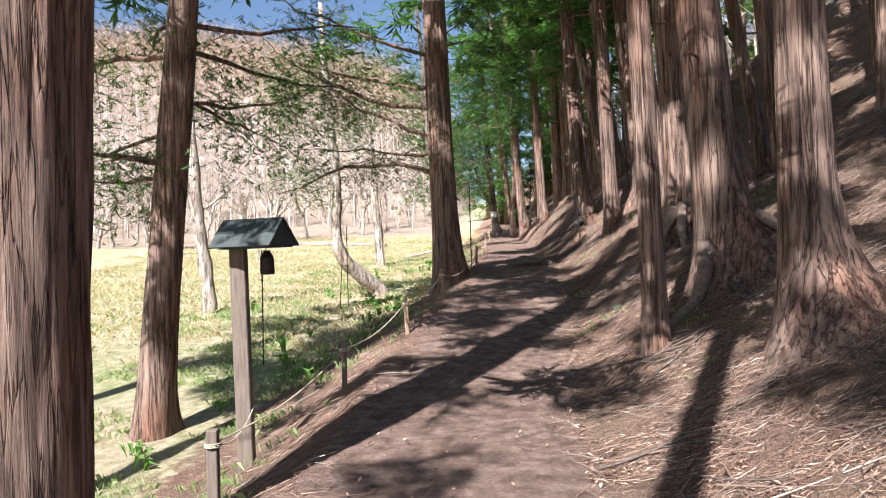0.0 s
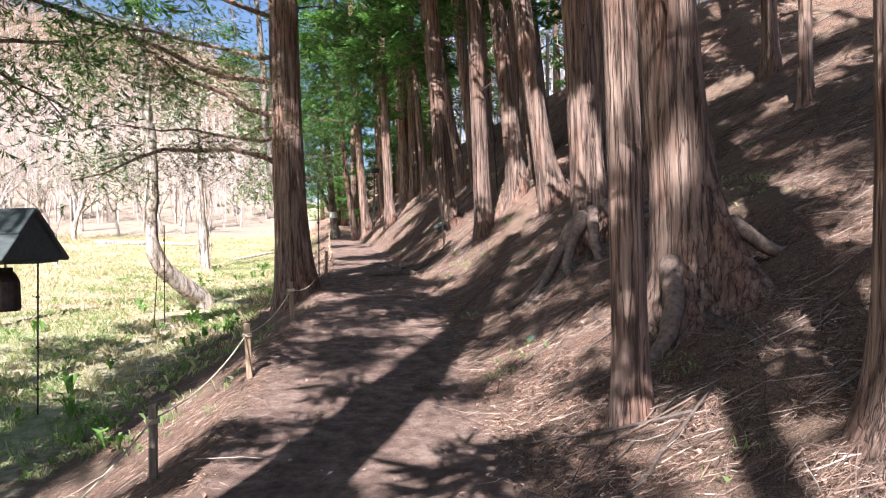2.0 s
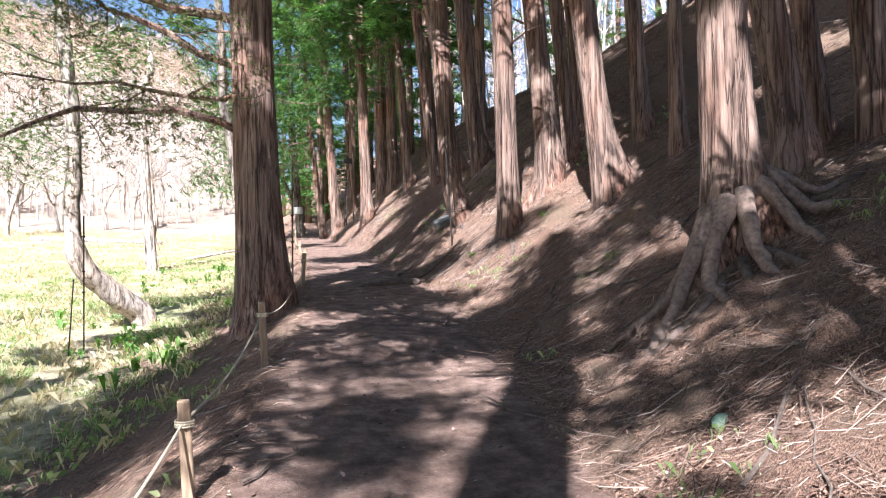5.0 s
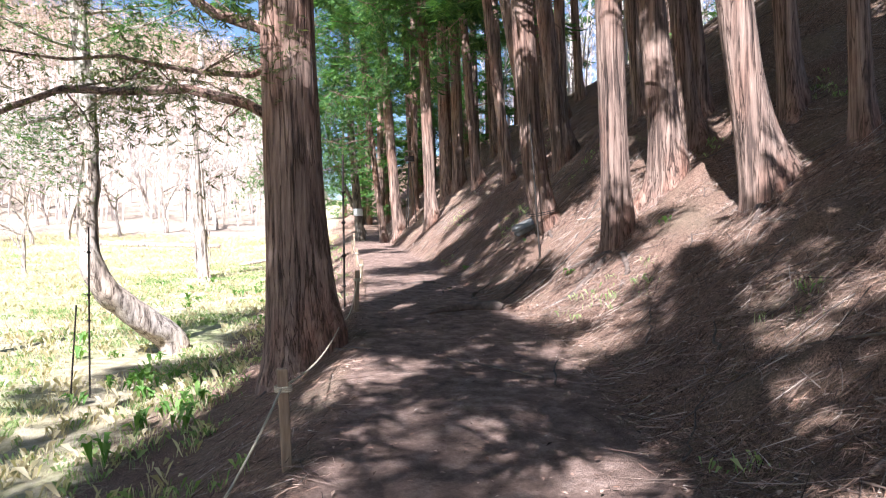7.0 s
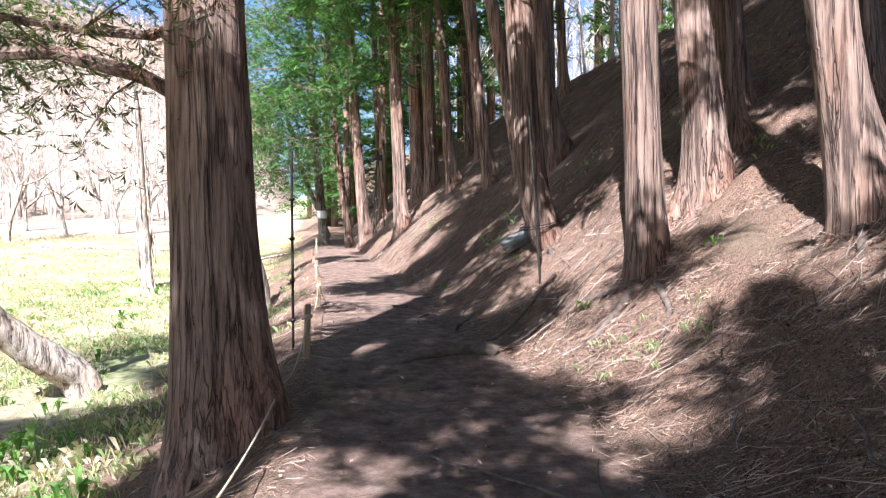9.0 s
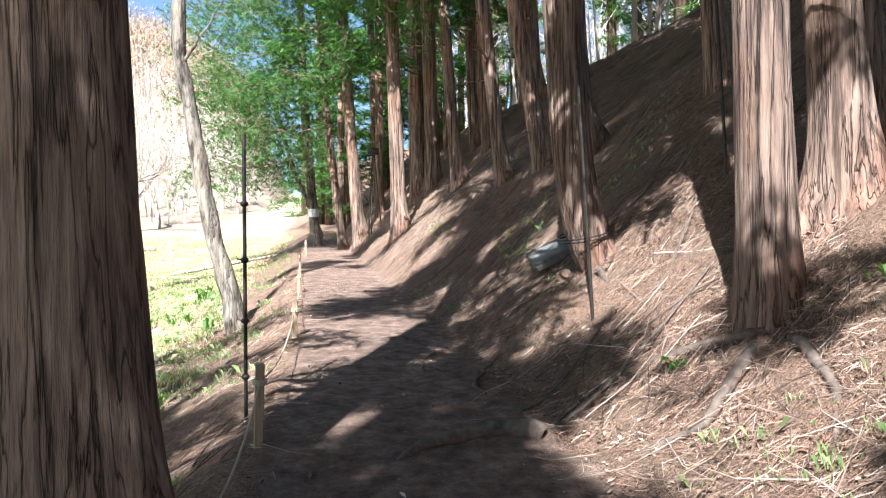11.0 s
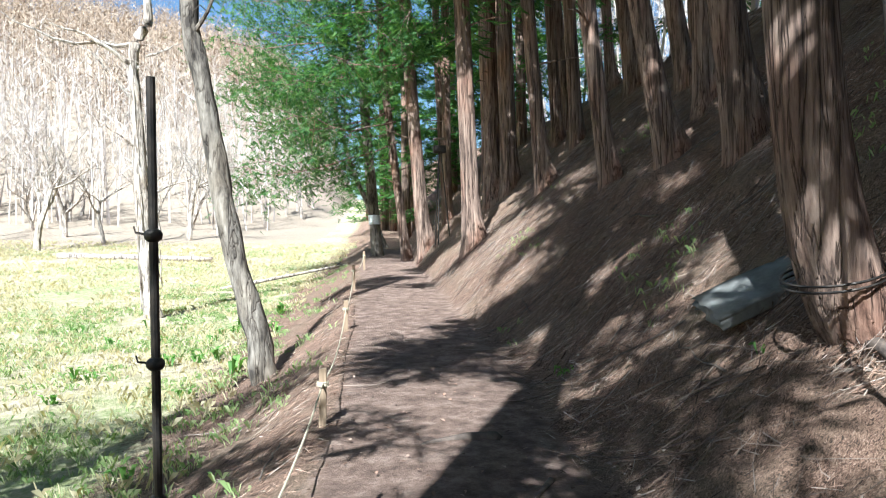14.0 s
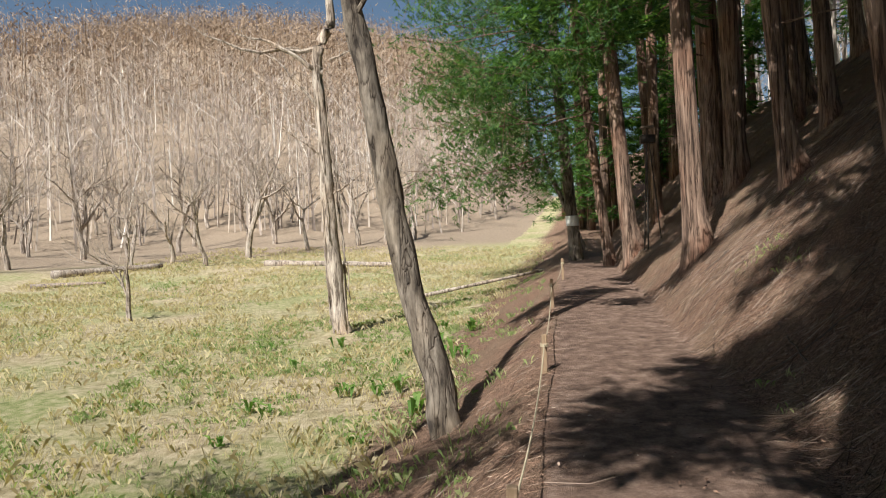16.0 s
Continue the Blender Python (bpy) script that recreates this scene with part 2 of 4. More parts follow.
def build_ground():
    xs = spaced([(-400, -60, 12), (-60, -14, 1.6), (-14, -4, .4), (-4, 8, .1), (8, 16, .3), (16, 60, 2), (60, 300, 15)])
    ys = spaced([(-150, -10, 8), (-10, 2, .6), (2, 36, .12), (36, 60, .45), (60, 130, 2.2), (130, 420, 12)])
    X, Y = np.meshgrid(xs, ys)
    Z, r, l = land(X, Y)
    x, y, z = X.ravel(), Y.ravel(), Z.ravel()
    r, l = r.ravel(), l.ravel()
    off = np.empty(len(x))
    for i in range(len(x)):
        n = noise.noise((x[i] * .9, y[i] * .9, 3)) * .05
        if -4 < x[i] < 16 and 0 < y[i] < 60:
            rough = (.06 + .06 * min(1, r[i])) if r[i] > 0 else (.014 if l[i] < 0 else .035)
            if r[i] > .4:
                n += noise.noise((x[i] * 1.6, y[i] * 1.6, 5)) * .11 * min(1, r[i] - .4)
            n = n * (1 if max(r[i], l[i]) > 0 else .35) + noise.fractal((x[i] * 3.1, y[i] * 3.1, 1), 1, 2, 4) * rough
        elif y[i] > 60 or x[i] < -14:
            n += noise.noise((x[i] * .07, y[i] * .07, 9)) * .5
        off[i] = n
    z = z + off
    w = len(xs)
    idx = np.arange(len(x)).reshape(len(ys), w)
    f = np.stack([idx[:-1, :-1], idx[:-1, 1:], idx[1:, 1:], idx[1:, :-1]], -1).reshape(-1, 4)
    me = bpy.data.meshes.new("ground")
    me.from_pydata(np.stack([x, y, z], 1).tolist(), [], f.tolist())
    zone = me.color_attributes.new("zone", "FLOAT_COLOR", "POINT")
    d = np.hypot(x - 2, y - 10)
    dirt = np.clip(.5 - np.maximum(r, l) * 1.6, 0, 1) * (y < 46)
    grass = np.clip((l - 1.1) * .45, 0, 1)
    wood = np.clip((d - 45 + np.clip(-x, 0, 20) * .3) / 14, 0, 1) * (l > 4)
    zone.data.foreach_set("color", np.stack([dirt, grass, wood, np.ones(len(x))], 1).astype(np.float32).ravel())
    ob = part("ground", me, FLOOR)
    smooth(ob)
    tagged(ob, "trodden earth path between needle-strewn slope and spring meadow", "ground", kind="structure")


build_ground()


# ---- trees ----
def trunk_mesh(d, h, seed, flare=.9, segs=44, roots=6, top=.55, bend=0.0, cut=-.9, slope=0.0):
    rnd = random.Random(seed)
    r0 = d / 2
    zs = list(np.linspace(cut, 0, 14)) + list(np.linspace(.06, 1.2, 20)) + list(np.linspace(1.3, 4.5, 26)) + list(np.linspace(5, h, 10))
    ph = [rnd.uniform(0, 6.28) for _ in range(roots)]
    wd = [rnd.uniform(5, 20) for _ in range(roots)]
    am = [rnd.uniform(.35, .95) for _ in range(roots)]
    vs, fs = [], []
    sx = seed * 7.3
    for z in zs:
        base = r0 * (1 - (1 - top) * max(0, z) / h)
        for i in range(segs):
            t = 2 * math.pi * i / segs
            c, s = math.cos(t), math.sin(t)
            g = slope * c * base * 2.6
            k = math.exp(-max(z - g, -.03) / (.2 + d * .5))
            lobe = sum(a * math.exp(w * (math.cos(t - p) - 1)) for p, w, a in zip(ph, wd, am))
            r = base * (1 + flare * k * (.4 + lobe * .62))
            r *= 1 + .07 * noise.noise((c * 1.3 + sx, s * 1.3, z * .35))
            rid = noise.noise((c * 7 + sx, s * 7, z * .55 + .5 * noise.noise((c * 2, s * 2, z))))
            rid2 = noise.noise((c * 17 + sx, s * 17, z * 1.3))
            r += r0 * (.06 * (abs(rid) * 2 - .6) + .03 * rid2)
            b = bend * math.exp(-max(0, z) / .45)
            vs.append((c * r + b, s * r, z))
    n = len(zs)
    for i in range(n - 1):
        for k in range(segs):
            k2 = (k + 1) % segs
            fs.append((i * segs + k, i * segs + k2, (i + 1) * segs + k2, (i + 1) * segs + k))
    fs.append(tuple(range((n - 1) * segs, n * segs)))
    return vs, fs


def spray(vs, fs, p, rnd, size, droop=.5):
    """One flat drooping spray of scale leaves: a fan of slim blades."""
    a = rnd.uniform(0, 6.283)
    d = Vector((math.cos(a), math.sin(a), -droop * rnd.uniform(.2, 1.6))).normalized()
    side = d.cross(Vector((rnd.uniform(-.4, .4), rnd.uniform(-.4, .4), 1))).normalized()
    for k in range(5):
        o = len(vs)
        w = (k - 2) * .42 + rnd.uniform(-.1, .1)
        e = (d + side * w).normalized() * size * rnd.uniform(.6, 1.1)
        q = p + d * size * .12 * k
        n = e.cross(side).normalized() * size * .05
        s2 = e.cross(n).normalized() * size * .062
        vs += [q, q + e * .55 + s2 + n, q + e - n * 2, q + e * .5 - s2 + n]
        fs.append((o, o + 1, o + 2, o + 3))


def crown_mesh(name, seed, z0, z1, rad, count, mat, size=.42, tufts=999):
    rnd = random.Random(seed)
    vs, fs = [], []
    whorls = int((z1 - z0) * 2.6)
    arms = []
    for i in range(whorls):
        z = z0 + (z1 - z0) * (i + rnd.random()) / whorls
        a = rnd.uniform(0, 6.283)
        R = rad * (1 - .6 * ((z - z0) / (z1 - z0)) ** 1.5) * rnd.uniform(.5, 1.15)
        arms.append((z, a, R))
    clumps = []
    for z, a, R in arms:
        for u in (.3, .55, .78, 1.0):
            if rnd.random() < .8:
                w = a + rnd.gauss(0, .22)
                clumps.append(Vector((math.cos(w) * R * u, math.sin(w) * R * u, z + .35 * u - .2 * u * u * R)))
    rnd.shuffle(clumps)
    clumps = clumps[:tufts]
    for i in range(count):
        p = rnd.choice(clumps) + Vector((rnd.gauss(0, .17), rnd.gauss(0, .17), rnd.gauss(-.06, .12)))
        spray(vs, fs, p, rnd, size * rnd.uniform(.6, 1.3))
    me = bpy.data.meshes.new(name)
    me.from_pydata([tuple(v) for v in vs], [], fs)
    me.materials.append(mat)
    return me


CROWNS = [crown_mesh("crown", 11 + i, 4.9 + .5 * i, 14, 3.4, 1050, LEAF, .44, 36) for i in range(3)]
SPARSE = crown_mesh("crown", 31, 5.3, 14, 3.1, 620, LEAF, .44, 20)
DENSE = crown_mesh("crown", 37, 5.0, 14, 3.5, 1900, LEAF, .44, 66)
CEDAR_N = [0]


def cedar(x, y, d, lx=0.0, ly=0.0, h=16.0, crown=True, label="", flare=.9, segs=44, bark=None, bend=0.0, z=None, stubs=3):
    i = CEDAR_N[0]
    CEDAR_N[0] += 1
    t = empty("cedar_tree", x, y, gz(x, y) if z is None else z, label or "tall cedar with fibrous red-brown bark and flared base on the slope", "tree", "cedar stand")
    shear = Matrix(((1, 0, lx, 0), (0, 1, ly, 0), (0, 0, 1, 0), (0, 0, 0, 1)))
    vs, fs = trunk_mesh(d * .86, h, 3 + i, flare, segs, bend=bend, slope=(gz(x + .4, y) - gz(x - .4, y)) / .8)
    lean = [(v[0] + lx * max(0, min(v[2], 6)) + lx * .25 * max(0, v[2] - 6), v[1] + ly * max(0, min(v[2], 6)), v[2]) for v in vs]
    smooth(part("trunk", (lean, fs), bark or BARK, t))
    rnd = random.Random(900 + i)
    for k in range(stubs):
        zz, a = rnd.uniform(2.2, 5.5), rnd.uniform(0, 6.283)
        ln = rnd.uniform(.3, 1.1)
        p0 = Vector((lx * zz, ly * zz, zz))
        dr = Vector((math.cos(a), math.sin(a), rnd.uniform(-.1, .35)))
        part("dead_branch", tube([p0, p0 + dr * (d / 2 + ln * .5), p0 + dr * (d / 2 + ln) + Vector((0, 0, -.08))], [.022, .015, .006], 5), BARK, t)
    if crown:
        c = part("crown", SPARSE if x > 4.6 and y < 24 else DENSE if 17 < y < 33 or (-3.5 < x < -3 and 9 < y < 15) else CROWNS[i % 3], LEAF, t)
        c.matrix_local = pose(lx * 6, ly * 6, rnd.uniform(-.5, .8) + (h - 16), 0, 0, rnd.uniform(0, 360))
    return t


def low_foliage(t, arms, seed, mat=LEAF, density=70, size=.3, droop=.9, spread=.22, wood=BARK):
    """Limbs with hanging sprays: each arm is start, end, sag and radius."""
    rnd = random.Random(seed)
    for p0, p1, sag, rad in arms:
        p0, p1 = Vector(p0), Vector(p1)
        ln = (p1 - p0).length
        pts = [p0.lerp(p1, u) + Vector((0, 0, -sag * 4 * u * (1 - u) * ln * .25)) + Vector((rnd.gauss(0, .04), rnd.gauss(0, .04), rnd.gauss(0, .04))) * ln * .3 * (u > 0) for u in np.linspace(0, 1, 8)]
        limb = part("branch", tube(pts, [rad * (1 - .8 * u) for u in np.linspace(0, 1, 8)], 6), wood, t)
        twigs, vs, fs = [], [], []
        n = int(density * ln)
        for j in range(max(3, int(ln * 3))):
            u = rnd.uniform(.25, 1)
            b = pts[0].lerp(pts[-1], 0) if u < .01 else pts[min(7, int(u * 7))]
            e = b + Vector((rnd.gauss(0, .5), rnd.gauss(0, .5), rnd.uniform(-.9, .25) * droop)) * min(1.2, ln * .35)
            m = b.lerp(e, .5) + Vector((0, 0, .08))
            twigs.append(tube([b, m, e], [.010, .007, .003], 4, False))
            for k in range(n // max(3, int(ln * 3))):
                q = b.lerp(e, rnd.uniform(.2, 1.05)) + Vector((rnd.gauss(0, spread), rnd.gauss(0, spread), rnd.gauss(-.05, spread)))
                spray(vs, fs, q, rnd, size * rnd.uniform(.5, 1.2), droop)
        tagged(part("twig_work", join(twigs), wood, limb), kind="stuff")
        if vs:
            tagged(part("foliage", (vs, fs), mat, limb), kind="stuff")


# cedars beside the path, in walking order
cedar(-2.0, 5.1, .88, .05, 0, label="thick cedar with dark furrowed bark on the meadow side", segs=72, flare=.15)
t2 = cedar(-3.24, 10.47, .5, .114, 0, label="leaning cedar with peeling red bark above the meadow", flare=.6)
cedar(2.95, 6.75, .44, .0, 0, label="cedar with wide flared foot lit orange by the path", segs=72, flare=2.3)
buttress_tree = cedar(3.4, 9.35, .58, -.06, .016, label="broad cedar with spreading buttress roots on the slope", segs=72, flare=1.7)
cedar(2.30, 8.32, .27, -.016, .005, label="slim straight cedar standing at the path's edge", flare=.5)
cedar(5.72, 12.67, .33, -.085, .017)
cedar(7.13, 12.34, .2, .012, 0)
claw_tree = cedar(4.10, 12.60, .47, -.039, .012, label="cedar on claw-like exposed roots above the path", segs=72, flare=1.6)
cedar(5.20, 13.06, .38, -.166, .053)
cedar(5.70, 13.26, .27, -.14, .045)
cedar(6.02, 16.03, .24, -.016, .005)
cedar(6.47, 17.60, .32, -.058, .018)
cedar(5.14, 16.37, .42, -.116, .031, segs=56)
cedar(5.26, 18.31, .43, -.089, .024, segs=56)
cedar(5.78, 18.65, .28, -.084, .023)
cedar(4.42, 18.08, .40, -.021, .006, label="cedar with a torn orange scar at its foot", segs=64, flare=.6)
cedar(4.3, 20.53, .43, -.045, .012, label="cedar with curved foot and a wire tied round it", segs=64, flare=.6, bend=.34)
cedar(6.68, 21.67, .33, -.064, .018)
cedar(6.25, 19.11, .26, -.083, .023)
cedar(6.20, 24.14, .42, -.097, .015, segs=56)
cedar(6.28, 25.86, .33, -.169, .025)
cedar(6.11, 27.35, .31, -.105, .016)
cedar(6.24, 30.75, .33, -.064, .01)
cedar(9.2, 37.35, .44, -.084, .013)
cedar(6.39, 35.26, .55, -.009, 0)
cedar(6.73, 34.82, .48, -.011, 0)
g1 = cedar(5.03, 31.54, .42, -.027, .004)
cedar(6.19, 40.19, .35, .01, 0)
h1 = cedar(5.11, 38.0, .47, -.066, .01)
h0 = cedar(4.93, 40.6, .33, -.105, .016)
tw = cedar(4.30, 43.71, .46, -.065, .01, label="cedar with a white painted band beside the path", bark=BARK_PALE, flare=.5)
cedar(9.78, 34.3, .5, -.094, .014)
cedar(8.21, 28.91, .38, -.139, .021)
cedar(11.74, 40.18, .4, -.037, .005)
cedar(7.2, 26.6, .33, 0, 0)
cedar(8.9, 15.2, .3, -.03, 0)
cedar(9.6, 19.6, .34, -.05, .01)
cedar(9.2, 24.2, .3, -.05, .01)
big_a = cedar(.62, 17.24, .68, -.012, .003, label="stout cedar between path and meadow with long bare limbs", segs=72, flare=1.0)
for (x, y, d) in ((7.6, 32.5, .34), (8.4, 36.0, .36), (7.4, 38.5, .34), (9.6, 31.0, .3), (10.5, 36.0, .36), (8.6, 42.0, .4), (7.0, 44.5, .4)):
    cedar(x, y, d, -.04, 0, segs=28)
# unseen cedars out of view, added to cast the shadows on the path's beginning
for (x, y, d) in ((1.5, .1, .45), (4.9, 4.0, .4), (5.2, 8.2, .35), (-1.6, -5.5, .5), (-5.6, 4.4, .4), (-7.0, 8.0, .4), (-1.3, .2, .4)):
    cedar(x, y, d, segs=28, h=20)

# evergreens closing the view beyond the path's end and the crest
re = random.Random(41)
EVERGREEN = [crown_mesh("crown", 71 + i, .8, 11, 2.6, 950, LEAF, .42) for i in range(2)]
for k in range(36):
    x, y = (re.uniform(5.5, 12), re.uniform(47, 60)) if k > 25 else (re.uniform(6, 17), re.uniform(47, 62)) if k < 9 else (re.uniform(6, 34), re.uniform(58, 84)) if k < 16 else (re.uniform(14, 24), re.uniform(14, 46))
    if k == 0:
        x, y = 6.5, 52
    e = empty("evergreen_tree", x, y, gz(x, y), "dense dark evergreen behind the cedar stand", "tree", "background evergreens")
    e.matrix_world = pose(x, y, gz(x, y), 0, 0, re.uniform(0, 360)) @ Matrix.Scale(re.uniform(.8, 1.25), 4)
    smooth(part("trunk", tube([(0, 0, -.4), (0, 0, 4), (.1, 0, 11)], [.2, .15, .03], 10), BARK, e))
    part("crown", EVERGREEN[k % 2], LEAF, e)


def standing_roots(tree, girth, arms):
    """Thick roots that leave the trunk above the ground and dive into it: heading in degrees, reach and radius."""
    x, y, z = tree.location
    rnd = random.Random(int(x * 1000))
    for a, reach, r in arms:
        c, s_ = math.cos(radians(a)), math.sin(radians(a))
        pts, rr = [], []
        side = rnd.uniform(-.14, .14)
        for u in np.linspace(0, 1, 15):
            d = girth * .62 + reach * u
            w = side * math.sin(u * 4) + .03 * noise.noise((u * 5, a, 0))
            px, py = c * d - s_ * w, s_ * d + c * w
            g = gz(x + px, y + py) - z
            up = .5 * (1 - u) ** 2.6 + .045 * math.sin(u * 9) * (1 - u) - .12 * u ** 6
            pts.append((px, py, g + up + r * .2))
            rr.append(r * (1.25 - .85 * u) * (1 + .18 * noise.noise((u * 7, a, 3))))
        smooth(part("root", tube(pts, rr, 12), ROOT_BARK, tree))


standing_roots(claw_tree, .4, [(205, 1.3, .06), (228, .75, .07), (252, .75, .065), (280, .7, .06), (316, .7, .06), (180, 1.0, .045), (345, .9, .045)])
standing_roots(buttress_tree, .5, [(212, .8, .075), (335, .8, .06)])

# limbs of the stout cedar over the meadow
low_foliage(big_a, [((0, 0, 2.3), (-3.6, .3, 2.1), -.5, .062), ((0, 0, 3.2), (-2.4, -.3, 4.3), .25, .065),
                    ((0, 0, 3.0), (-3.0, .9, 3.25), .2, .04), ((0, 0, 3.75), (-3.4, -.5, 5.0), .25, .07),
                    ((0, 0, 4.3), (-3.6, .6, 5.2), .2, .05), ((0, 0, 4.9), (-3.2, -1.2, 6.0), .2, .05)],
            51, LEAF_DRY, 210, .11, .8, .2)
low_foliage(t2, [((.3, 0, 3.3), (-.9, -.3, 3.5), .1, .05), ((.3, 0, 4.0), (1.8, 1.2, 4.3), .2, .035), ((.4, 0, 4.6), (-2.0, .8, 5.0), .2, .04),
                 ((.4, 0, 4.8), (2.2, 2.2, 4.6), .2, .04), ((.5, 0, 5.0), (2.6, 1.0, 5.2), .2, .04), ((.5, 0, 5.4), (-.8, 2.4, 5.2), .2, .04), ((.5, 0, 4.2), (1.2, 2.4, 3.9), .2, .03), ((.4, 0, 3.7), (-1.6, 1.4, 3.6), .2, .03), ((.2, 0, 3.1), (-1.2, .6, 3.2), .1, .03)], 52, LEAF, 190, .13, .8, .25)
# green low limbs overhanging the meadow's edge far along the path
rg = random.Random(77)
for t, n, zlo, zhi, reach, a0, a1 in ((h1, 14, 5.0, 10, 3.6, 140, 300), (h0, 13, 3.4, 9.5, 5.2, 160, 225), (tw, 22, 3.3, 10.5, 5.6, 150, 240), (g1, 12, 5.2, 10, 3.0, 130, 300)):
    arms = []
    for k in range(n):
        zz = zlo + (zhi - zlo) * (k + rg.random()) / n
        a = radians(rg.uniform(a0, a1))
        L = reach * rg.uniform(.45, 1.05)
        arms.append(((-.06 * zz, 0, zz), (math.cos(a) * L - .06 * zz, math.sin(a) * L, zz + rg.uniform(-.9, .3)), .3, .035))
    low_foliage(t, arms, 60 + n, LEAF, 90, .21, 1.2, .26)


def curved_tree(name, pts, radii, label, seed, mat, arms=(), leaf=None, density=60):
    x, y = pts[0][0], pts[0][1]
    z = gz(x, y)
    t = empty(name, x, y, z, label, "tree")
    P = [Vector((p[0] - x, p[1] - y, p[2])) for p in pts]
    fine, rr = [], []
    for i in range(len(P) - 1):
        a, b, c, d = P[max(0, i - 1)], P[i], P[i + 1], P[min(len(P) - 1, i + 2)]
        for u in np.linspace(0, 1, 7)[:-1]:
            fine.append(.5 * (2 * b + (c - a) * u + (2 * a - 5 * b + 4 * c - d) * u * u + (3 * b - a - 3 * c + d) * u ** 3))
            rr.append(radii[i] * (1 - u) + radii[i + 1] * u)
    fine.append(P[-1])
    rr.append(radii[-1])
    vs, fs = tube(fine, rr, 18)
    vs = [v + Vector((noise.noise(v * 3 + Vector((seed, 0, 0))), noise.noise(v * 3 + Vector((0, seed, 5))), 0)) * rr[min(len(rr) - 1, k // 18)] * .35 for k, v in enumerate(vs)]
    smooth(part("trunk", (vs, fs), mat, t))
    if arms:
        low_foliage(t, arms, seed, leaf or LEAF_DRY, density, .11, .6, .26, mat)
    return t


curved_tree("bent_tree", [(-1.05, 22.3, -.3), (-1.25, 22.1, .25), (-1.8, 21.75, .75), (-2.12, 21.5, 1.25), (-2.2, 21.5, 2.0), (-2.15, 21.5, 3.2), (-2.3, 21.5, 5.5), (-2.4, 21.5, 8)],
            [.26, .22, .2, .17, .14, .13, .11, .06], "tree with a sharply bent mossy trunk at the meadow's edge", 5, BARK_BARE,
            [((-1.1, -.8, 3.6), (-2.8, -.6, 3.4), .1, .04), ((-1.1, -.8, 4.2), (-.2, -1.6, 4.2), .1, .03), ((-1.1, -.8, 4.4), (-2.6, -1.9, 5.0), .1, .03), ((-1.2, -.8, 5.2), (-3.0, -.2, 5.8), .1, .03), ((-1.2, -.8, 5.0), (.6, -.2, 5.6), .1, .03), ((-1.1, -.8, 3.2), (-1.7, -1.5, 2.9), .1, .03), ((-1.2, -.8, 5.6), (-2.4, -2.2, 5.7), .1, .03), ((-1.2, -.8, 4.6), (.4, -1.8, 4.9), .1, .03), ((-1.2, -.8, 6.2), (-3.2, -1.2, 6.6), .1, .03), ((-1.2, -.8, 6.0), (.8, -1.0, 6.6), .1, .03), ((-1.1, -.8, 3.8), (-2.2, .6, 3.7), .1, .03)], LEAF, 300)
curved_tree("slender_tree", [(1.25, 26.75, -.2), (1.12, 26.8, .7), (.85, 26.85, 1.7), (.72, 26.9, 2.6), (.55, 26.9, 3.7), (.42, 26.9, 4.6), (.4, 26.9, 6.2), (.2, 26.9, 9)],
            [.19, .15, .14, .135, .125, .115, .1, .05], "slender leaning grey trunk on the bank beside the path", 8, BARK_PALE,
            [((-.8, .1, 4.3), (-.1, -.4, 5.2), 0, .03), ((-.9, .1, 5.6), (-2.2, .6, 6.8), 0, .03)], LEAF_DRY, 0)
# unseen crown, added high on this trunk only to dapple the path with shade
slender_shade_crown = part("crown", SPARSE, LEAF, scene.objects["slender_tree"])
slender_shade_crown.matrix_local = pose(-.8, 0, 1.6, 0, 0, 80)
curved_tree("pale_dead_trunk", [(-5.16, 19.7, -.2), (-5.2, 19.7, .8), (-5.35, 19.7, 2.2), (-5.4, 19.7, 3.4), (-5.5, 19.8, 6)], [.2, .16, .15, .13, .05],
            "pale dead trunk in the bright meadow", 12, BARK_BARE, [((-.2, 0, 3.3), (-1.6, .4, 4.4), 0, .05), ((-.2, 0, 2.4), (1.0, .3, 3.3), 0, .04)], LEAF_DRY, 0)
curved_tree("leaning_pole_tree", [(5.0, 47.3, -.1), (4.4, 47.3, 1.5), (3.6, 47.4, 3.6), (3.0, 47.4, 6)], [.13, .11, .09, .05], "thin leaning trunk beyond the path's end", 14, BARK_PALE, [((-1, 0, 3), (-2.4, .3, 4), 0, .03)], LEAF, 30)


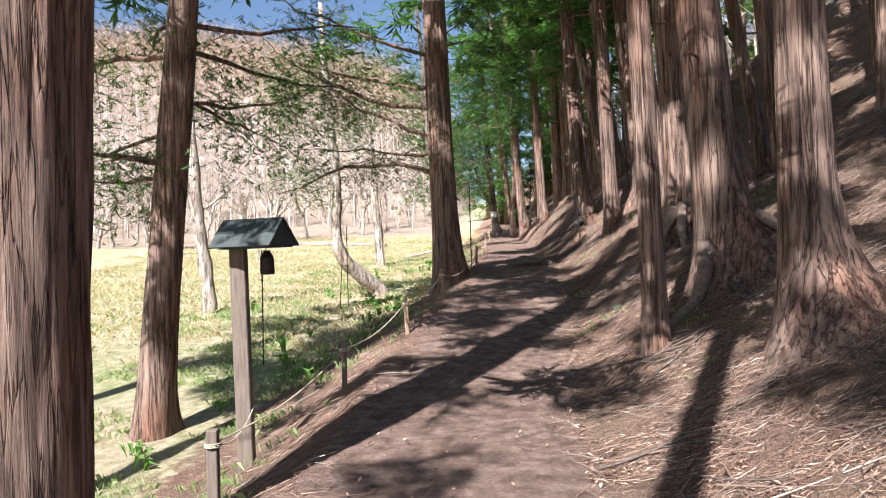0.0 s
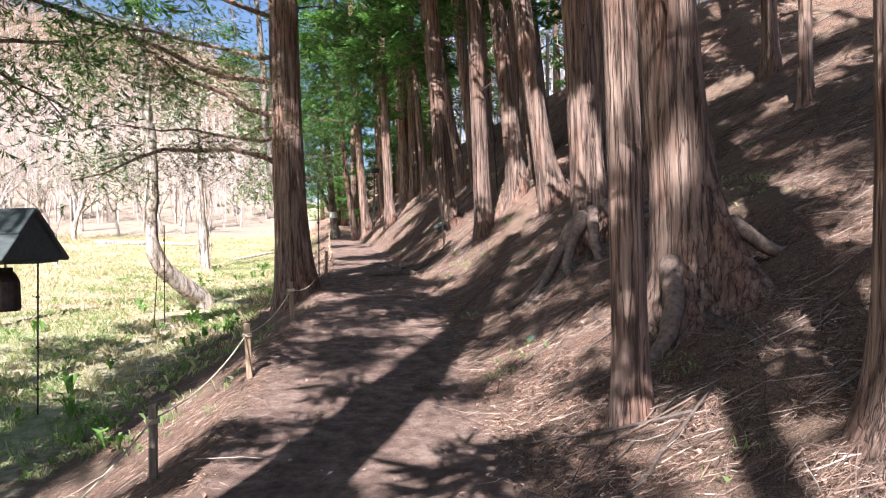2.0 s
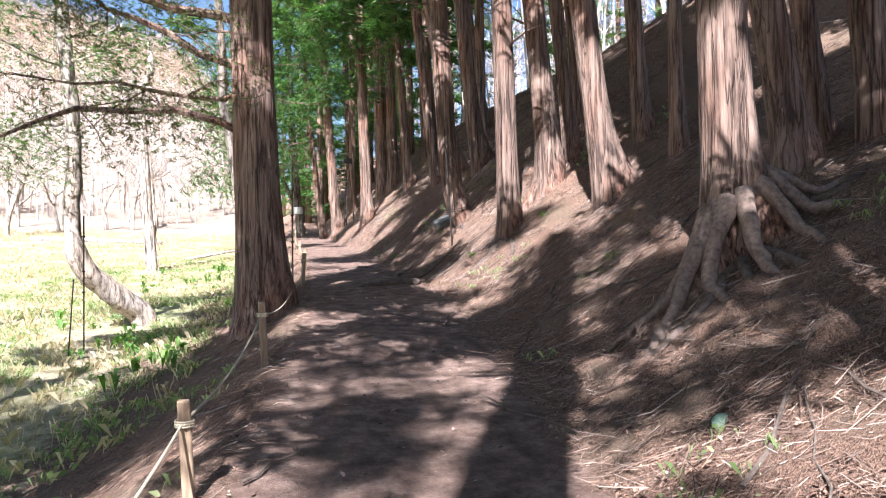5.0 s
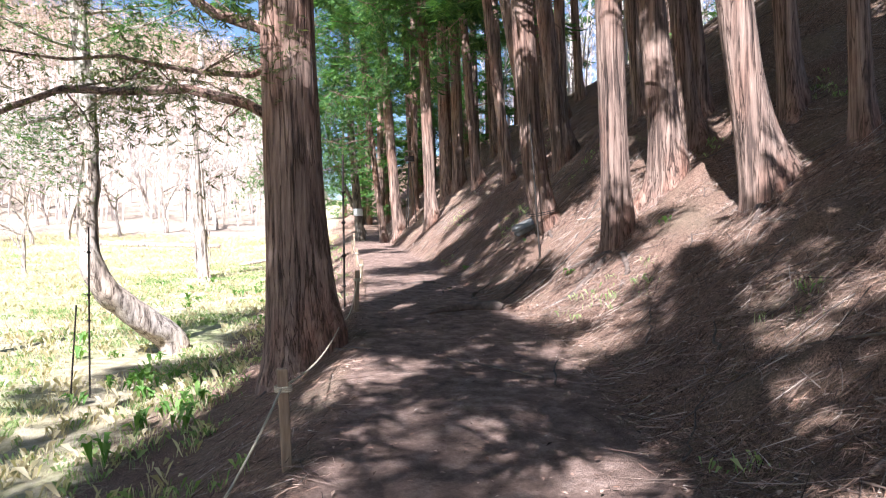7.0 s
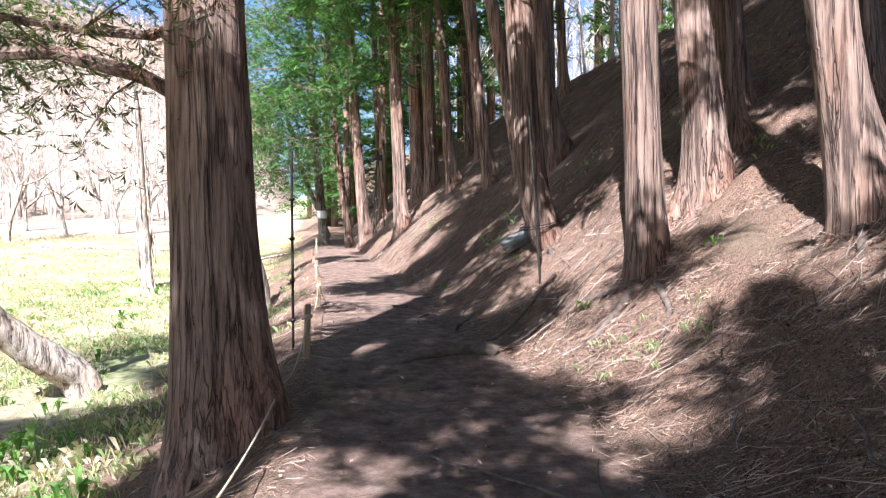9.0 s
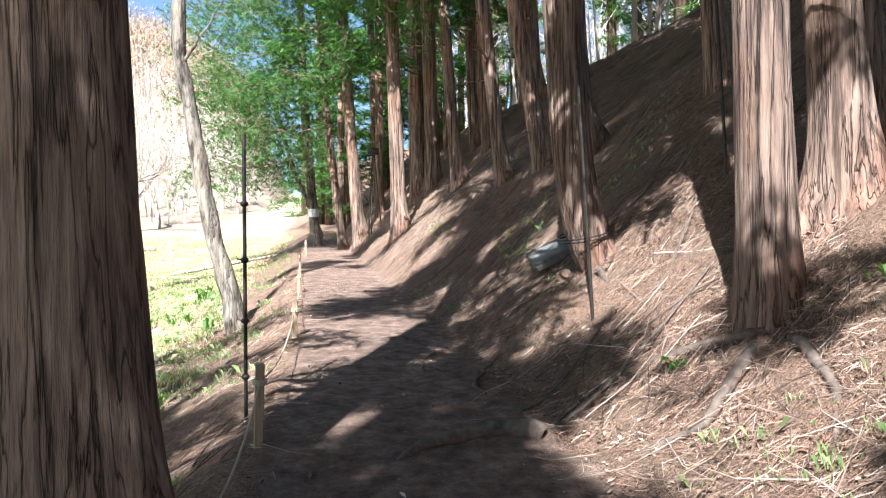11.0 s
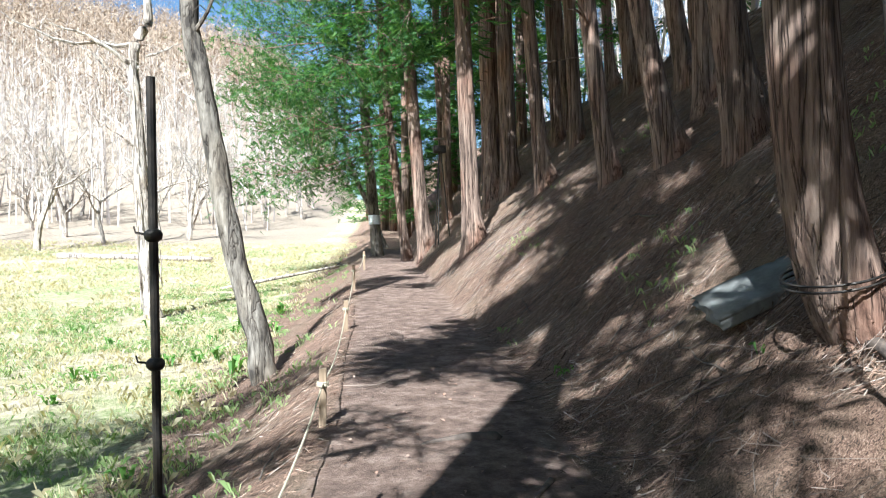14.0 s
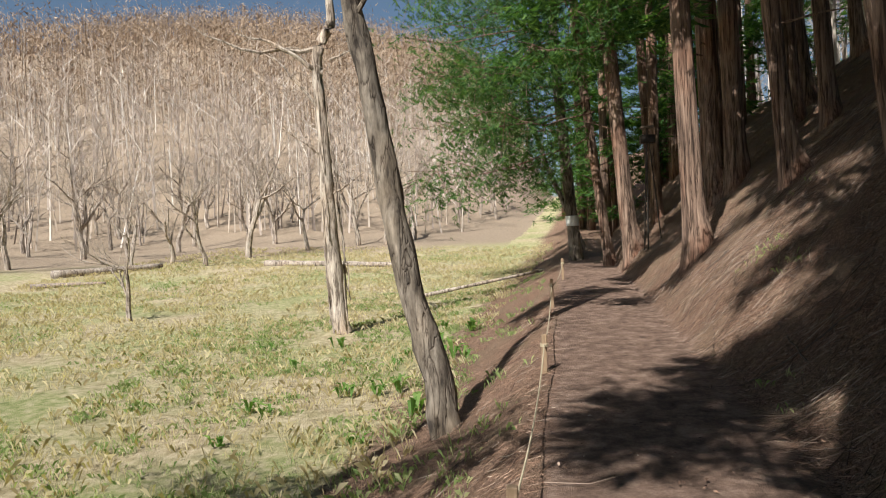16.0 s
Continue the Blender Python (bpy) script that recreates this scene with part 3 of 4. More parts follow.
# ---- bare trees of the meadow and the hill ----
def bare_shapes(seed, h, r, depth=4, spread=.55, trunk_frac=.3):
    rnd = random.Random(seed)
    out = []

    def grow(p, d, ln, rad, lev):
        if lev < 2:
            out.append([])
        pts, rr = [p], [rad]
        n = 4 if lev < 2 else 3
        q, dd = p.copy(), d.copy()
        for i in range(n):
            dd = (dd + Vector((rnd.gauss(0, .16), rnd.gauss(0, .16), rnd.gauss(.05, .1)))).normalized()
            q = q + dd * ln / n
            pts.append(q.copy())
            rr.append(rad * (1 - .45 * (i + 1) / n))
        out[-1].append(tube(pts, rr, 7 if lev == 0 else (4 if lev < 3 else 3), False))
        if lev < depth:
            for k in range(rnd.choice((2, 3, 3, 4)) if lev else 5):
                j = n if k == 0 else rnd.randint(max(1, n - 2), n)
                e = (dd + Vector((rnd.gauss(0, spread), rnd.gauss(0, spread), rnd.gauss(.1, spread * .6)))).normalized()
                grow(pts[j], e, ln * rnd.uniform(.55, .85), rr[j] * rnd.uniform(.5, .75), lev + 1)
    grow(Vector((0, 0, -.2)), Vector((rnd.gauss(0, .08), rnd.gauss(0, .08), 1)).normalized(), h * trunk_frac, r, 0)
    return out


BARE = []
for i in range(5):
    tr = []
    for shapes in bare_shapes(200 + i, 8.0, .13, 4, .62, .3):
        v, f = join(shapes)
        me = bpy.data.meshes.new("limb" if tr else "trunk")
        me.from_pydata([tuple(q) for q in v], [], f)
        me.materials.append(BARK_BARE)
        tr.append(me)
    BARE.append(tr)


def bare_tree(x, y, i, s=1.0, turn=0, tx=0, ty=0):
    t = empty("bare_tree", x, y, gz(x, y), "leafless grey-brown tree with forking branches in the meadow", "tree", "bare meadow trees")
    t.matrix_world = pose(x, y, gz(x, y), tx, ty, turn) @ Matrix.Scale(s, 4)
    for k, me in enumerate(BARE[i]):
        part("limb" if k else "trunk", me, BARK_BARE, t)
    return t


rb = random.Random(5)
for x, y, i, s in ((-7.95, 38.0, 0, .62), (-14.3, 54.5, 1, 1.0), (-12.1, 53.4, 2, 1.0), (-15.6, 53.0, 3, .9), (-18, 66, 4, 1.1), (-23, 62, 0, 1.1), (-21, 50, 2, 1.15), (-26, 58, 3, 1.2), (-27.6, 63, 1, 1.2)):
    bare_tree(x, y, i, s, rb.uniform(0, 360), rb.uniform(-4, 4), rb.uniform(-4, 4))
for k in range(125):
    a, d = radians(rb.uniform(-70, 12)), rb.uniform(44, 84)
    x, y = 2 + math.sin(a) * d, 12 + math.cos(a) * d
    if land(x, y)[2] > 7 and not (-8 < x < 2 and y < 62):
        bare_tree(x, y, rb.randrange(5), rb.uniform(.9, 1.5), rb.uniform(0, 360), rb.uniform(-6, 6), rb.uniform(-6, 6))

# the shaggy dead trunk in the meadow
snag = curved_tree("shaggy_snag", [(-1.86, 36.06, -.2), (-1.95, 36.06, 1.0), (-2.05, 36.06, 2.6), (-2.1, 36.06, 4.6), (-2.15, 36.06, 6.4), (-1.8, 36.06, 7.2), (-1.9, 36.06, 8.2)],
                   [.24, .19, .17, .14, .13, .12, .05], "shaggy half-dead trunk with vine strands and twisted top", 21, BARK_BARE)
rv = random.Random(9)
low_foliage(snag, [((-.2, 0, 6.0), (-2.0, -.4, 6.9), -.3, .07), ((-.2, 0, 5.0), (-1.5, .3, 6.6), -.2, .05), ((-.2, 0, 6.6), (-3.2, -.5, 7.2), .4, .06), ((0, 0, 6.3), (.9, -.3, 6.6), .1, .03), ((-.1, 0, 4.0), (-1.3, -.4, 4.9), .1, .03), ((-.1, 0, 3.2), (.8, -.4, 3.7), .1, .025)],
            33, LEAF_DRY, 0, .2, .9, .2, BARK_BARE)
strands = []
for k in range(46):
    a = rv.uniform(0, 6.28)
    z0 = rv.uniform(-.1, 4.8)
    pts = []
    for u in np.linspace(0, 1, 5):
        z = z0 + u * rv.uniform(.7, 1.6)
        rad = .24 - .018 * z + rv.uniform(-.01, .05)
        pts.append((math.cos(a) * rad - .045 * z, math.sin(a) * rad, z))
    strands.append(tube(pts, [.012, .016, .014, .01, .006], 4, False))
tagged(part("vine_tangle", join(strands), BARK_BARE, snag), kind="stuff")


# ---- far woods ----
def far_woods(name, count, amin, amax, dmin, dmax, seed, hmin, hmax, mat, label, right=False):
    rnd = np.random.default_rng(seed)
    a = np.radians(rnd.uniform(amin, amax, count))
    d = np.sqrt(rnd.uniform(dmin ** 2, dmax ** 2, count))
    x, y = 2 + np.sin(a) * d, 12 + np.cos(a) * d
    z, r, l = land(x, y)
    keep = (r > 6.5) if right else (l > 8)
    x, y, z = x[keep], y[keep], z[keep]
    n = len(x)
    h = rnd.uniform(hmin, hmax, n)
    vs, fs = [], []
    for i in range(n):
        p = np.array((x[i], y[i], z[i] - .3))
        top = p + np.array((rnd.normal(0, .6), rnd.normal(0, .6), h[i]))
        w = .035 + h[i] * .006

        def blade(b, e, w0):
            o = len(vs)
            c = rnd.normal(0, 1, 2)
            c = np.array((c[0], c[1], 0)) / (np.hypot(*c) + 1e-6) * w0
            c2 = np.array((-c[1], c[0], 0))
            vs.extend((b + c, b - c * .5 + c2 * .8, b - c * .5 - c2 * .8, e))
            fs.extend(((o, o + 1, o + 3), (o + 1, o + 2, o + 3), (o + 2, o, o + 3)))
        blade(p, top, w)
        for k in range(17):
            u = rnd.uniform(.2, .98)
            b = p + (top - p) * u
            e = b + np.array((rnd.normal(0, 1), rnd.normal(0, 1), rnd.uniform(-.1, 1.5))) * h[i] * .17
            blade(b, e, w * .42)
            m = b + (e - b) * .5
            blade(m, m + np.array((rnd.normal(0, 1), rnd.normal(0, 1), rnd.uniform(.2, 1.4))) * h[i] * .1, w * .25)
    ob = part(name, ([tuple(v) for v in vs], fs), mat)
    tagged(ob, label, "woods", kind="stuff")


far_woods("bare_woods", 1700, -80, 14, 58, 125, 3, 6, 10, FAR_TWIGS, "leafless pale brown woods covering the lower hillside")
def fuzzy_woods(name, count, amin, amax, dmin, dmax, seed, mat, label):
    rnd = np.random.default_rng(seed)
    a = np.radians(rnd.uniform(amin, amax, count))
    d = np.sqrt(rnd.uniform(dmin ** 2, dmax ** 2, count))
    x, y = 2 + np.sin(a) * d, 12 + np.cos(a) * d
    z, r, l = land(x, y)
    vs, fs = [], []
    for px, py, pz, pl in zip(x, y, z, l):
        if pl < 8:
            continue
        h = rnd.uniform(5.5, 9.5)
        w = rnd.uniform(1.3, 2.4)
        o = len(vs)
        vs.extend(((px - .09, py, pz - .3), (px + .09, py + .05, pz - .3), (px, py - .09, pz - .3), (px + rnd.normal(0, .3), py, pz + h)))
        fs.extend(((o, o + 1, o + 3), (o + 1, o + 2, o + 3), (o + 2, o, o + 3)))
        for k in range(34):
            q = np.array((px, py, pz + h * .52)) + rnd.normal(0, 1, 3) * np.array((w * .55, w * .55, h * .26))
            e = np.array((rnd.normal(0, .5), rnd.normal(0, .5), rnd.uniform(.2, .9)))
            g = rnd.normal(0, 1, 3) * .05
            o = len(vs)
            vs.extend((tuple(q - g), tuple(q + g), tuple(q + e)))
            fs.append((o, o + 1, o + 2))
    tagged(part(name, ([tuple(v) for v in vs], fs), mat), label, "woods", kind="stuff")


FAR_HILL = island_material("russet_hill_trees", [(0, (.17, .12, .085)), (.5, (.3, .215, .145)), (1, (.44, .34, .25))])
fuzzy_woods("hillside_woods", 5200, -62, 12, 105, 235, 4, FAR_HILL, "leafless russet woods on the far hill")
far_woods("ridge_thicket", 700, 5, 70, 14, 70, 6, 4, 10, FAR_TWIGS, "sunlit bare thicket on the crest above the stand", True)

# ---- shelter post, stakes, rope and poles ----
def shelter_post():
    x, y = -1.50, 8.0
    z = gz(x, y)
    t = empty("signal_bell_post", x, y, z, "square wooden post with small green-grey gabled roof and hanging bell", "post")
    H = .69 - z
    part("post", box(.135, .135, H + .4, .008, (.0, 0, (H - .4) / 2)), WOOD_POST, t)
    L, W, R = .62, .23, .23
    for s, name in ((-1, "roof_panel"), (1, "roof_panel")):
        for k in range(2):
            bm = bmesh.new()
            bmesh.ops.create_cube(bm, size=1)
            ln = math.hypot(W, R)
            bmesh.ops.scale(bm, vec=(L, ln / 2 + .012, .022), verts=bm.verts)
            bmesh.ops.bevel(bm, geom=bm.edges[:], offset=.004, segments=1, affect="EDGES")
            m = pose(.17, 0, H - .02 + R, 0, 0, 0) @ pose(0, 0, 0, -s * math.degrees(math.atan2(R, W)), 0, 0) @ pose(0, s * ln * (.25 + .5 * k), .006 * (1 - k), 0, 0, 0)
            bm.transform(pose(0, 0, 0, 0, 0, -22) @ m)
            part(name, bm, ROOF, t)
    for s in (-1, 1):
        bm = bmesh.new()
        q = [bm.verts.new(v) for v in ((s * L * .47, -W * .93, 0), (s * L * .47, W * .93, 0), (s * L * .47, 0, R * .93))]
        bm.faces.new(q)
        r = bmesh.ops.extrude_face_region(bm, geom=bm.faces[:])
        bmesh.ops.translate(bm, vec=(-s * .02, 0, 0), verts=[e for e in r["geom"] if isinstance(e, bmesh.types.BMVert)])
        bmesh.ops.recalc_face_normals(bm, faces=bm.faces[:])
        bm.transform(pose(0, 0, 0, 0, 0, -22) @ pose(.17, 0, H - .02))
        part("gable", bm, ROOF, t)
    part("ceiling_board", box(L * .92, W * 1.8, .02, .003, (.16, 0, H - .03)), ROOF, t)
    # bell: turned profile
    prof_r = [(0, .0), (.03, .0), (.035, -.02), (.05, -.04), (.062, -.07), (.066, -.2), (.06, -.215), (.0, -.215)]
    vs, fs, n = [], [], 16
    for r, zz in prof_r:
        for k in range(n):
            vs.append((math.cos(k * 6.2832 / n) * max(r, .001) + .24, math.sin(k * 6.2832 / n) * max(r, .001) + .05, H - .06 + zz))
    for i in range(len(prof_r) - 1):
        for k in range(n):
            fs.append((i * n + k, i * n + (k + 1) % n, (i + 1) * n + (k + 1) % n, (i + 1) * n + k))
    bell = part("bell", (vs, fs), IRON, t, "dark metal bell hanging under the roof")
    part("bell_cord", tube([(.24, .05, H - .02), (.24, .05, H - .07)], [.005, .005], 6), ROPE, bell)


shelter_post()


def stake(x, y, h, d, lx=0.0, ly=0.0, mat=WOOD_STAKE, label="short sawn wooden rope stake at the path's edge"):
    z = gz(x, y)
    t = empty("rope_stake", x, y, z, label, "stake", "rope stakes")
    bm = box(d, d, h + .3, .006, (0, 0, (h - .3) / 2))
    for v in bm.verts:
        v.co.x += lx * v.co.z
        v.co.y += ly * v.co.z
    part("stake_body", bm, mat, t)
    wraps = []
    for k in range(3):
        zz = h - .1 - k * .012
        wraps.append(tube([(math.cos(a) * d * .74 + lx * zz, math.sin(a) * d * .74 + ly * zz, zz) for a in np.linspace(0, 6.2832, 13)], [.006] * 13, 5, False))
    part("rope_knot", join(wraps), ROPE, t)
    return Vector((x + lx * h, y + ly * h, z + h - .1))


ends = [stake(-1.49, 6.93, .59, .08, .02, 0, WOOD_POST, "dark weathered rope stake beside the shelter post"),
        stake(-.76, 9.31, .55, .055, .02, 0, WOOD_POST, "dark weathered rope stake at the path's edge"),
        stake(-.12, 11.33, .54, .06, -.035, .01), stake(.44, 14.08, .54, .06, -.028, .01)]
ends2 = [stake(1.35, 18.77, .5, .055, .04, 0), stake(1.86, 22.63, .42, .055, .03, 0), stake(2.26, 26.93, .4, .055, .03, 0), stake(2.7, 32.01, .5, .055), stake(3.3, 37.0, .5, .055)]


def rope(points, sag, name="guide_rope"):
    pts = []
    for a, b in zip(points, points[1:]):
        for u in np.linspace(0, 1, 16)[:-1]:
            p = a.lerp(b, u)
            p.z -= sag * 4 * u * (1 - u)
            p.z = max(p.z, gz(p.x, p.y) + .02)
            pts.append(p)
    pts.append(points[-1])
    ob = part(name, tube(pts, [.0065] * len(pts), 6), ROPE)
    tagged(ob, "thin pale rope slung low between the wooden stakes", "rope")


rope([Vector((-1.42, 8.0, -.75))] + [ends[0]], .12)
rope(ends + [Vector((1.05, 17.3, .12))], .1)
rope([Vector((1.05, 17.3, .12))] + ends2, .14)


def pole(x, y, h, lx, ly, knobs, label, rad=.014):
    z = gz(x, y)
    t = empty("fence_pole", x, y, z, label, "pole", "netting poles")
    part("shaft", tube([(0, 0, -.25), (lx * h, ly * h, h)], [rad, rad], 10), IRON, t)
    for k in knobs:
        bm = bmesh.new()
        bmesh.ops.create_uvsphere(bm, u_segments=12, v_segments=8, radius=rad * 2.1)
        bmesh.ops.scale(bm, vec=(1, 1, .8), verts=bm.verts)
        bmesh.ops.translate(bm, vec=(lx * k, ly * k, k), verts=bm.verts)
        smooth(part("clamp", bm, IRON, t, "rusty round clamp"))
        part("hook", tube([(lx * k, ly * k, k), (lx * k - .05, ly * k - .01, k + .01), (lx * k - .055, ly * k - .01, k + .03)], [.004, .004, .003], 5), IRON, t)


pole(1.29, 19.65, 2.02, .01, -.004, (1.53, 1.13, .7, .3), "slim dark steel pole with clamps beside the path")
pole(4.01, 19.6, 2.02, -.057, .016, (), "slim dark steel pole leaning before a cedar")
pole(5.27, 19.6, 1.9, -.06, .02, (), "slim dark steel pole on the slope")
pole(-1.74, 19.26, 2.0, .02, 0, (1.7, 1.2, .9), "slim dark pole with clamps in the grass", .011)
pole(-1.95, 19.2, 1.1, .1, 0, (), "slim dark pole slanting in the grass", .01)
pole(-2.6, 13.74, 1.9, .03, 0, (.3, .8, 1.4), "slim dark pole with clamps in the grass", .011)

# wire round the curved cedar and the white band
wire = part("tied_wire", join([tube([(4.3 + math.cos(a) * (.245 + .02 * math.cos(a)) + .07, 20.53 + math.sin(a) * .25, gz(4.3, 20.53) + .42 + .02 * math.sin(a) + .05 * math.cos(a) + k) for a in np.linspace(0, 6.2832, 25)], [.007] * 25, 5, False) for k in (0, .03)]), IRON)
tagged(wire, "black wire tied round the curved cedar foot", "wire")
zb = gz(4.3, 43.71)
vs, fs = [], []
for zz in (1.12, 1.22, 1.34, 1.45):
    for k in range(20):
        vs.append((4.3 - .065 * zz + math.cos(3.4 + k * .13) * .222, 43.71 + math.sin(3.4 + k * .13) * .222, zb + zz))
for i in range(3):
    for k in range(19):
        fs.append((i * 20 + k, i * 20 + k + 1, (i + 1) * 20 + k + 1, (i + 1) * 20 + k))
tagged(part("paint_band", (vs, fs), plain("chalky_white_paint", (.5, .5, .5), (.78, .78, .76), 12)), "white paint band round the cedar trunk", "marking")


def rock_slab():
    bm = bmesh.new()
    bmesh.ops.create_cube(bm, size=1)
    bmesh.ops.subdivide_edges(bm, edges=bm.edges[:], cuts=5, use_grid_fill=True)
    for v in bm.verts:
        n = noise.noise(v.co * 2.2 + Vector((4, 0, 0))) * .12 + noise.noise(v.co * 7) * .04
        v.co = Vector((v.co.x * 1.15, v.co.y * .42, v.co.z * .085)) * (1 + n)
    z = gz(4.5, 21.6)
    ob = smooth(part("stone_slab", bm, ROCK))
    ob.matrix_world = pose(4.8, 21.45, z + .27, 14, -24, -12)
    tagged(ob, "grey stone slab jutting from the bank beneath a cedar", "rock")


rock_slab()


def viewing_stand():
    x, y = 5.4, 37.0
    z = gz(x, y)
    t = empty("trail_counter", x, y, z, "dark box device on a tall thin-legged stand among cedars", "device")
    for a in (0, 2.1, 4.2):
        part("leg", tube([(math.cos(a) * .25, math.sin(a) * .25, -.1), (math.cos(a) * .04, math.sin(a) * .04, 2.4)], [.02, .015], 6), IRON, t)
    part("housing", box(.34, .2, .2, .02, (0, 0, 2.5)), IRON, t)
    part("upper_plate", box(.3, .22, .05, .01, (0, 0, 2.78)), WOOD_POST, t, "weathered board on top")
    part("neck", tube([(0, 0, 2.55), (0, 0, 2.78)], [.02, .02], 8), IRON, t)


viewing_stand()


def log(x, y, x1, y1, r, label, name="fallen_log"):
    z, z1 = gz(x, y) + r * .6, gz(x1, y1) + r * .6
    n = 12
    pts = [(x + (x1 - x) * u, y + (y1 - y) * u + .1 * math.sin(u * 5), z + (z1 - z) * u) for u in np.linspace(0, 1, n)]
    ob = smooth(part(name, tube(pts, [r * (1 - .4 * u) * random.uniform(.9, 1.1) for u in np.linspace(0, 1, n)], 10), BARK_BARE))
    tagged(ob, label, "log", "fallen logs")


log(-17.0, 49.0, -13.8, 52.5, .2, "pale fallen log lying in the dry meadow")
log(-9.2, 53.2, -2.4, 52.4, .17, "long pale fallen log across the meadow")
log(-16, 46, -13.5, 47, .1, "thin grey fallen branch lying in the dry meadow")
log(-1.0, 42.5, 3.2, 43.6, .07, "thin fallen trunk lying beside the path's end")


# ---- roots on path and slope ----
def root(pts, r, label="worn cedar root lying across the earth path"):
    P = []
    for i in range(len(pts) - 1):
        for u in np.linspace(0, 1, 7)[:-1]:
            P.append(Vector((pts[i][0] * (1 - u) + pts[i + 1][0] * u, pts[i][1] * (1 - u) + pts[i + 1][1] * u, 0)))
    P.append(Vector((pts[-1][0], pts[-1][1], 0)))
    n = len(P)
    rr = []
    for i, p in enumerate(P):
        u = i / (n - 1)
        w = noise.noise((p.x * 4, p.y * 4, 0))
        p.x += w * .05
        p.y += w * .06
        rad = r * (1 - .75 * u) * (1 + .25 * noise.noise((p.x * 9, p.y * 9, 4)))
        rr.append(max(.005, rad))
        p.z = gz(p.x, p.y) + rad * .25 - (.03 if i in (0, n - 1) else 0)
    ob = smooth(part("root", tube(P, rr, 9), ROOT_WOOD))
    tagged(ob, label, "root", "surface roots")


root([(3.1, 18.55), (2.75, 18.65), (2.3, 18.5), (2.1, 18.3)], .085, "thick mossy root stepping across the earth path")
root([(3.0, 22.0), (2.8, 22.05), (2.45, 22.0)], .05)
root([(3.1, 21.2), (2.9, 20.9), (2.8, 20.4)], .022)
root([(3.25, 20.3), (3.1, 19.9), (3.05, 19.5)], .03)
for k, pts in enumerate((((4.1, 12.5), (3.5, 12.1), (3.0, 12.0), (2.6, 12.2)), ((4.0, 12.4), (3.65, 11.8), (3.45, 11.5)), ((4.1, 12.4), (3.95, 11.7), (3.9, 11.1)), ((4.2, 12.6), (4.9, 12.2), (5.3, 12.3)),
                          ((3.2, 9.1), (2.8, 8.9), (2.5, 8.95)), ((3.3, 9.0), (3.2, 8.3), (3.05, 8.0)), ((3.6, 9.2), (4.3, 8.8)), ((2.9, 6.5), (2.4, 6.3), (2.1, 6.35)),
                          ((4.2, 17.9), (3.7, 17.7), (3.3, 17.9)), ((4.3, 17.7), (4.1, 17.2), (3.9, 17.0)), ((5.1, 16.3), (4.7, 15.9), (4.4, 15.9)), ((4.4, 20.3), (4.3, 19.9), (4.0, 19.7)), ((4.3, 17.9), (3.9, 18.5), (3.5, 18.8), (3.1, 18.6)),
                          ((.7, 17.3), (1.0, 16.8), (1.3, 16.7)), ((.6, 17.4), (.3, 16.9), (.1, 16.8)))):
    root(pts, .062 - .002 * k, "gnarled cedar root spreading over the needle litter")


# ---- loose leaf, sticks and litter ----
lf = bmesh.new()
ring = [(-.17, 0), (-.1, .05), (0, .075), (.1, .05), (.18, .01), (.1, -.05), (0, -.06), (-.1, -.045)]
mid = [lf.verts.new((x, 0, .02 + .02 * math.cos(x * 9))) for x in (-.17, -.06, .06, .18)]
up = [lf.verts.new((x, yv, .05)) for x, yv in ((-.06, .07), (.06, .065))]
dn = [lf.verts.new((x, yv, .0)) for x, yv in ((-.06, -.06), (.06, -.055))]
for q in ((mid[0], mid[1], up[0]), (mid[1], mid[2], up[1], up[0]), (mid[2], mid[3], up[1]), (mid[1], mid[0], dn[0]), (mid[2], mid[1], dn[0], dn[1]), (mid[3], mid[2], dn[1])):
    lf.faces.new(q)
leafob = part("fallen_leaf", lf, plain("pale_green_leaf", (.13, .2, .13), (.24, .31, .22), 14, .6))
leafob.matrix_world = pose(2.6, 10.85, gz(2.6, 10.85) + .02, 8, -14, 25) @ Matrix.Scale(.55, 4)
tagged(leafob, "large pale green leaf fallen on the needle litter", "leaf")


def stick(x, y, ln, turn, r, seed):
    rnd = random.Random(seed)
    pts = []
    for u in np.linspace(-.5, .5, 7):
        px, py = x + math.cos(turn) * ln * u + rnd.gauss(0, .015), y + math.sin(turn) * ln * u + rnd.gauss(0, .015)
        pts.append((px, py, gz(px, py) + r + .03))
    ob = part("stick", tube(pts, [r * (1 - .5 * i / 6) for i in range(7)], 6), TWIG)
    tagged(ob, "dry fallen stick lying on the ground", "stick", "fallen sticks")


rs = random.Random(31)
for x, y, ln, a, r in ((1.9, 12.2, .6, 1.9, .012), (2.1, 15.6, 1.0, 2.2, .014), (2.55, 15.4, .8, 1.2, .01), (1.4, 10.4, .35, .5, .02), (3.3, 20.2, .7, .9, .012), (3.6, 19.2, 1.2, .5, .016), (3.9, 18.7, 1.3, .2, .014), (2.9, 20.5, .5, 1.8, .01), (.3, 11.6, .5, .9, .01), (1.5, 22.3, .7, 1.4, .008), (1.0, 19.2, .5, 1.4, .008)):
    stick(x, y, ln, a, r, int(x * 100))
for k in range(60):
    y = rs.uniform(5, 30)
    x = float(prof(y, PATH_X)) + rs.uniform(1.2, 4.2)
    stick(x, y, rs.uniform(.3, 1.4), rs.uniform(0, 3.14), rs.uniform(.006, .016), 100 + k)


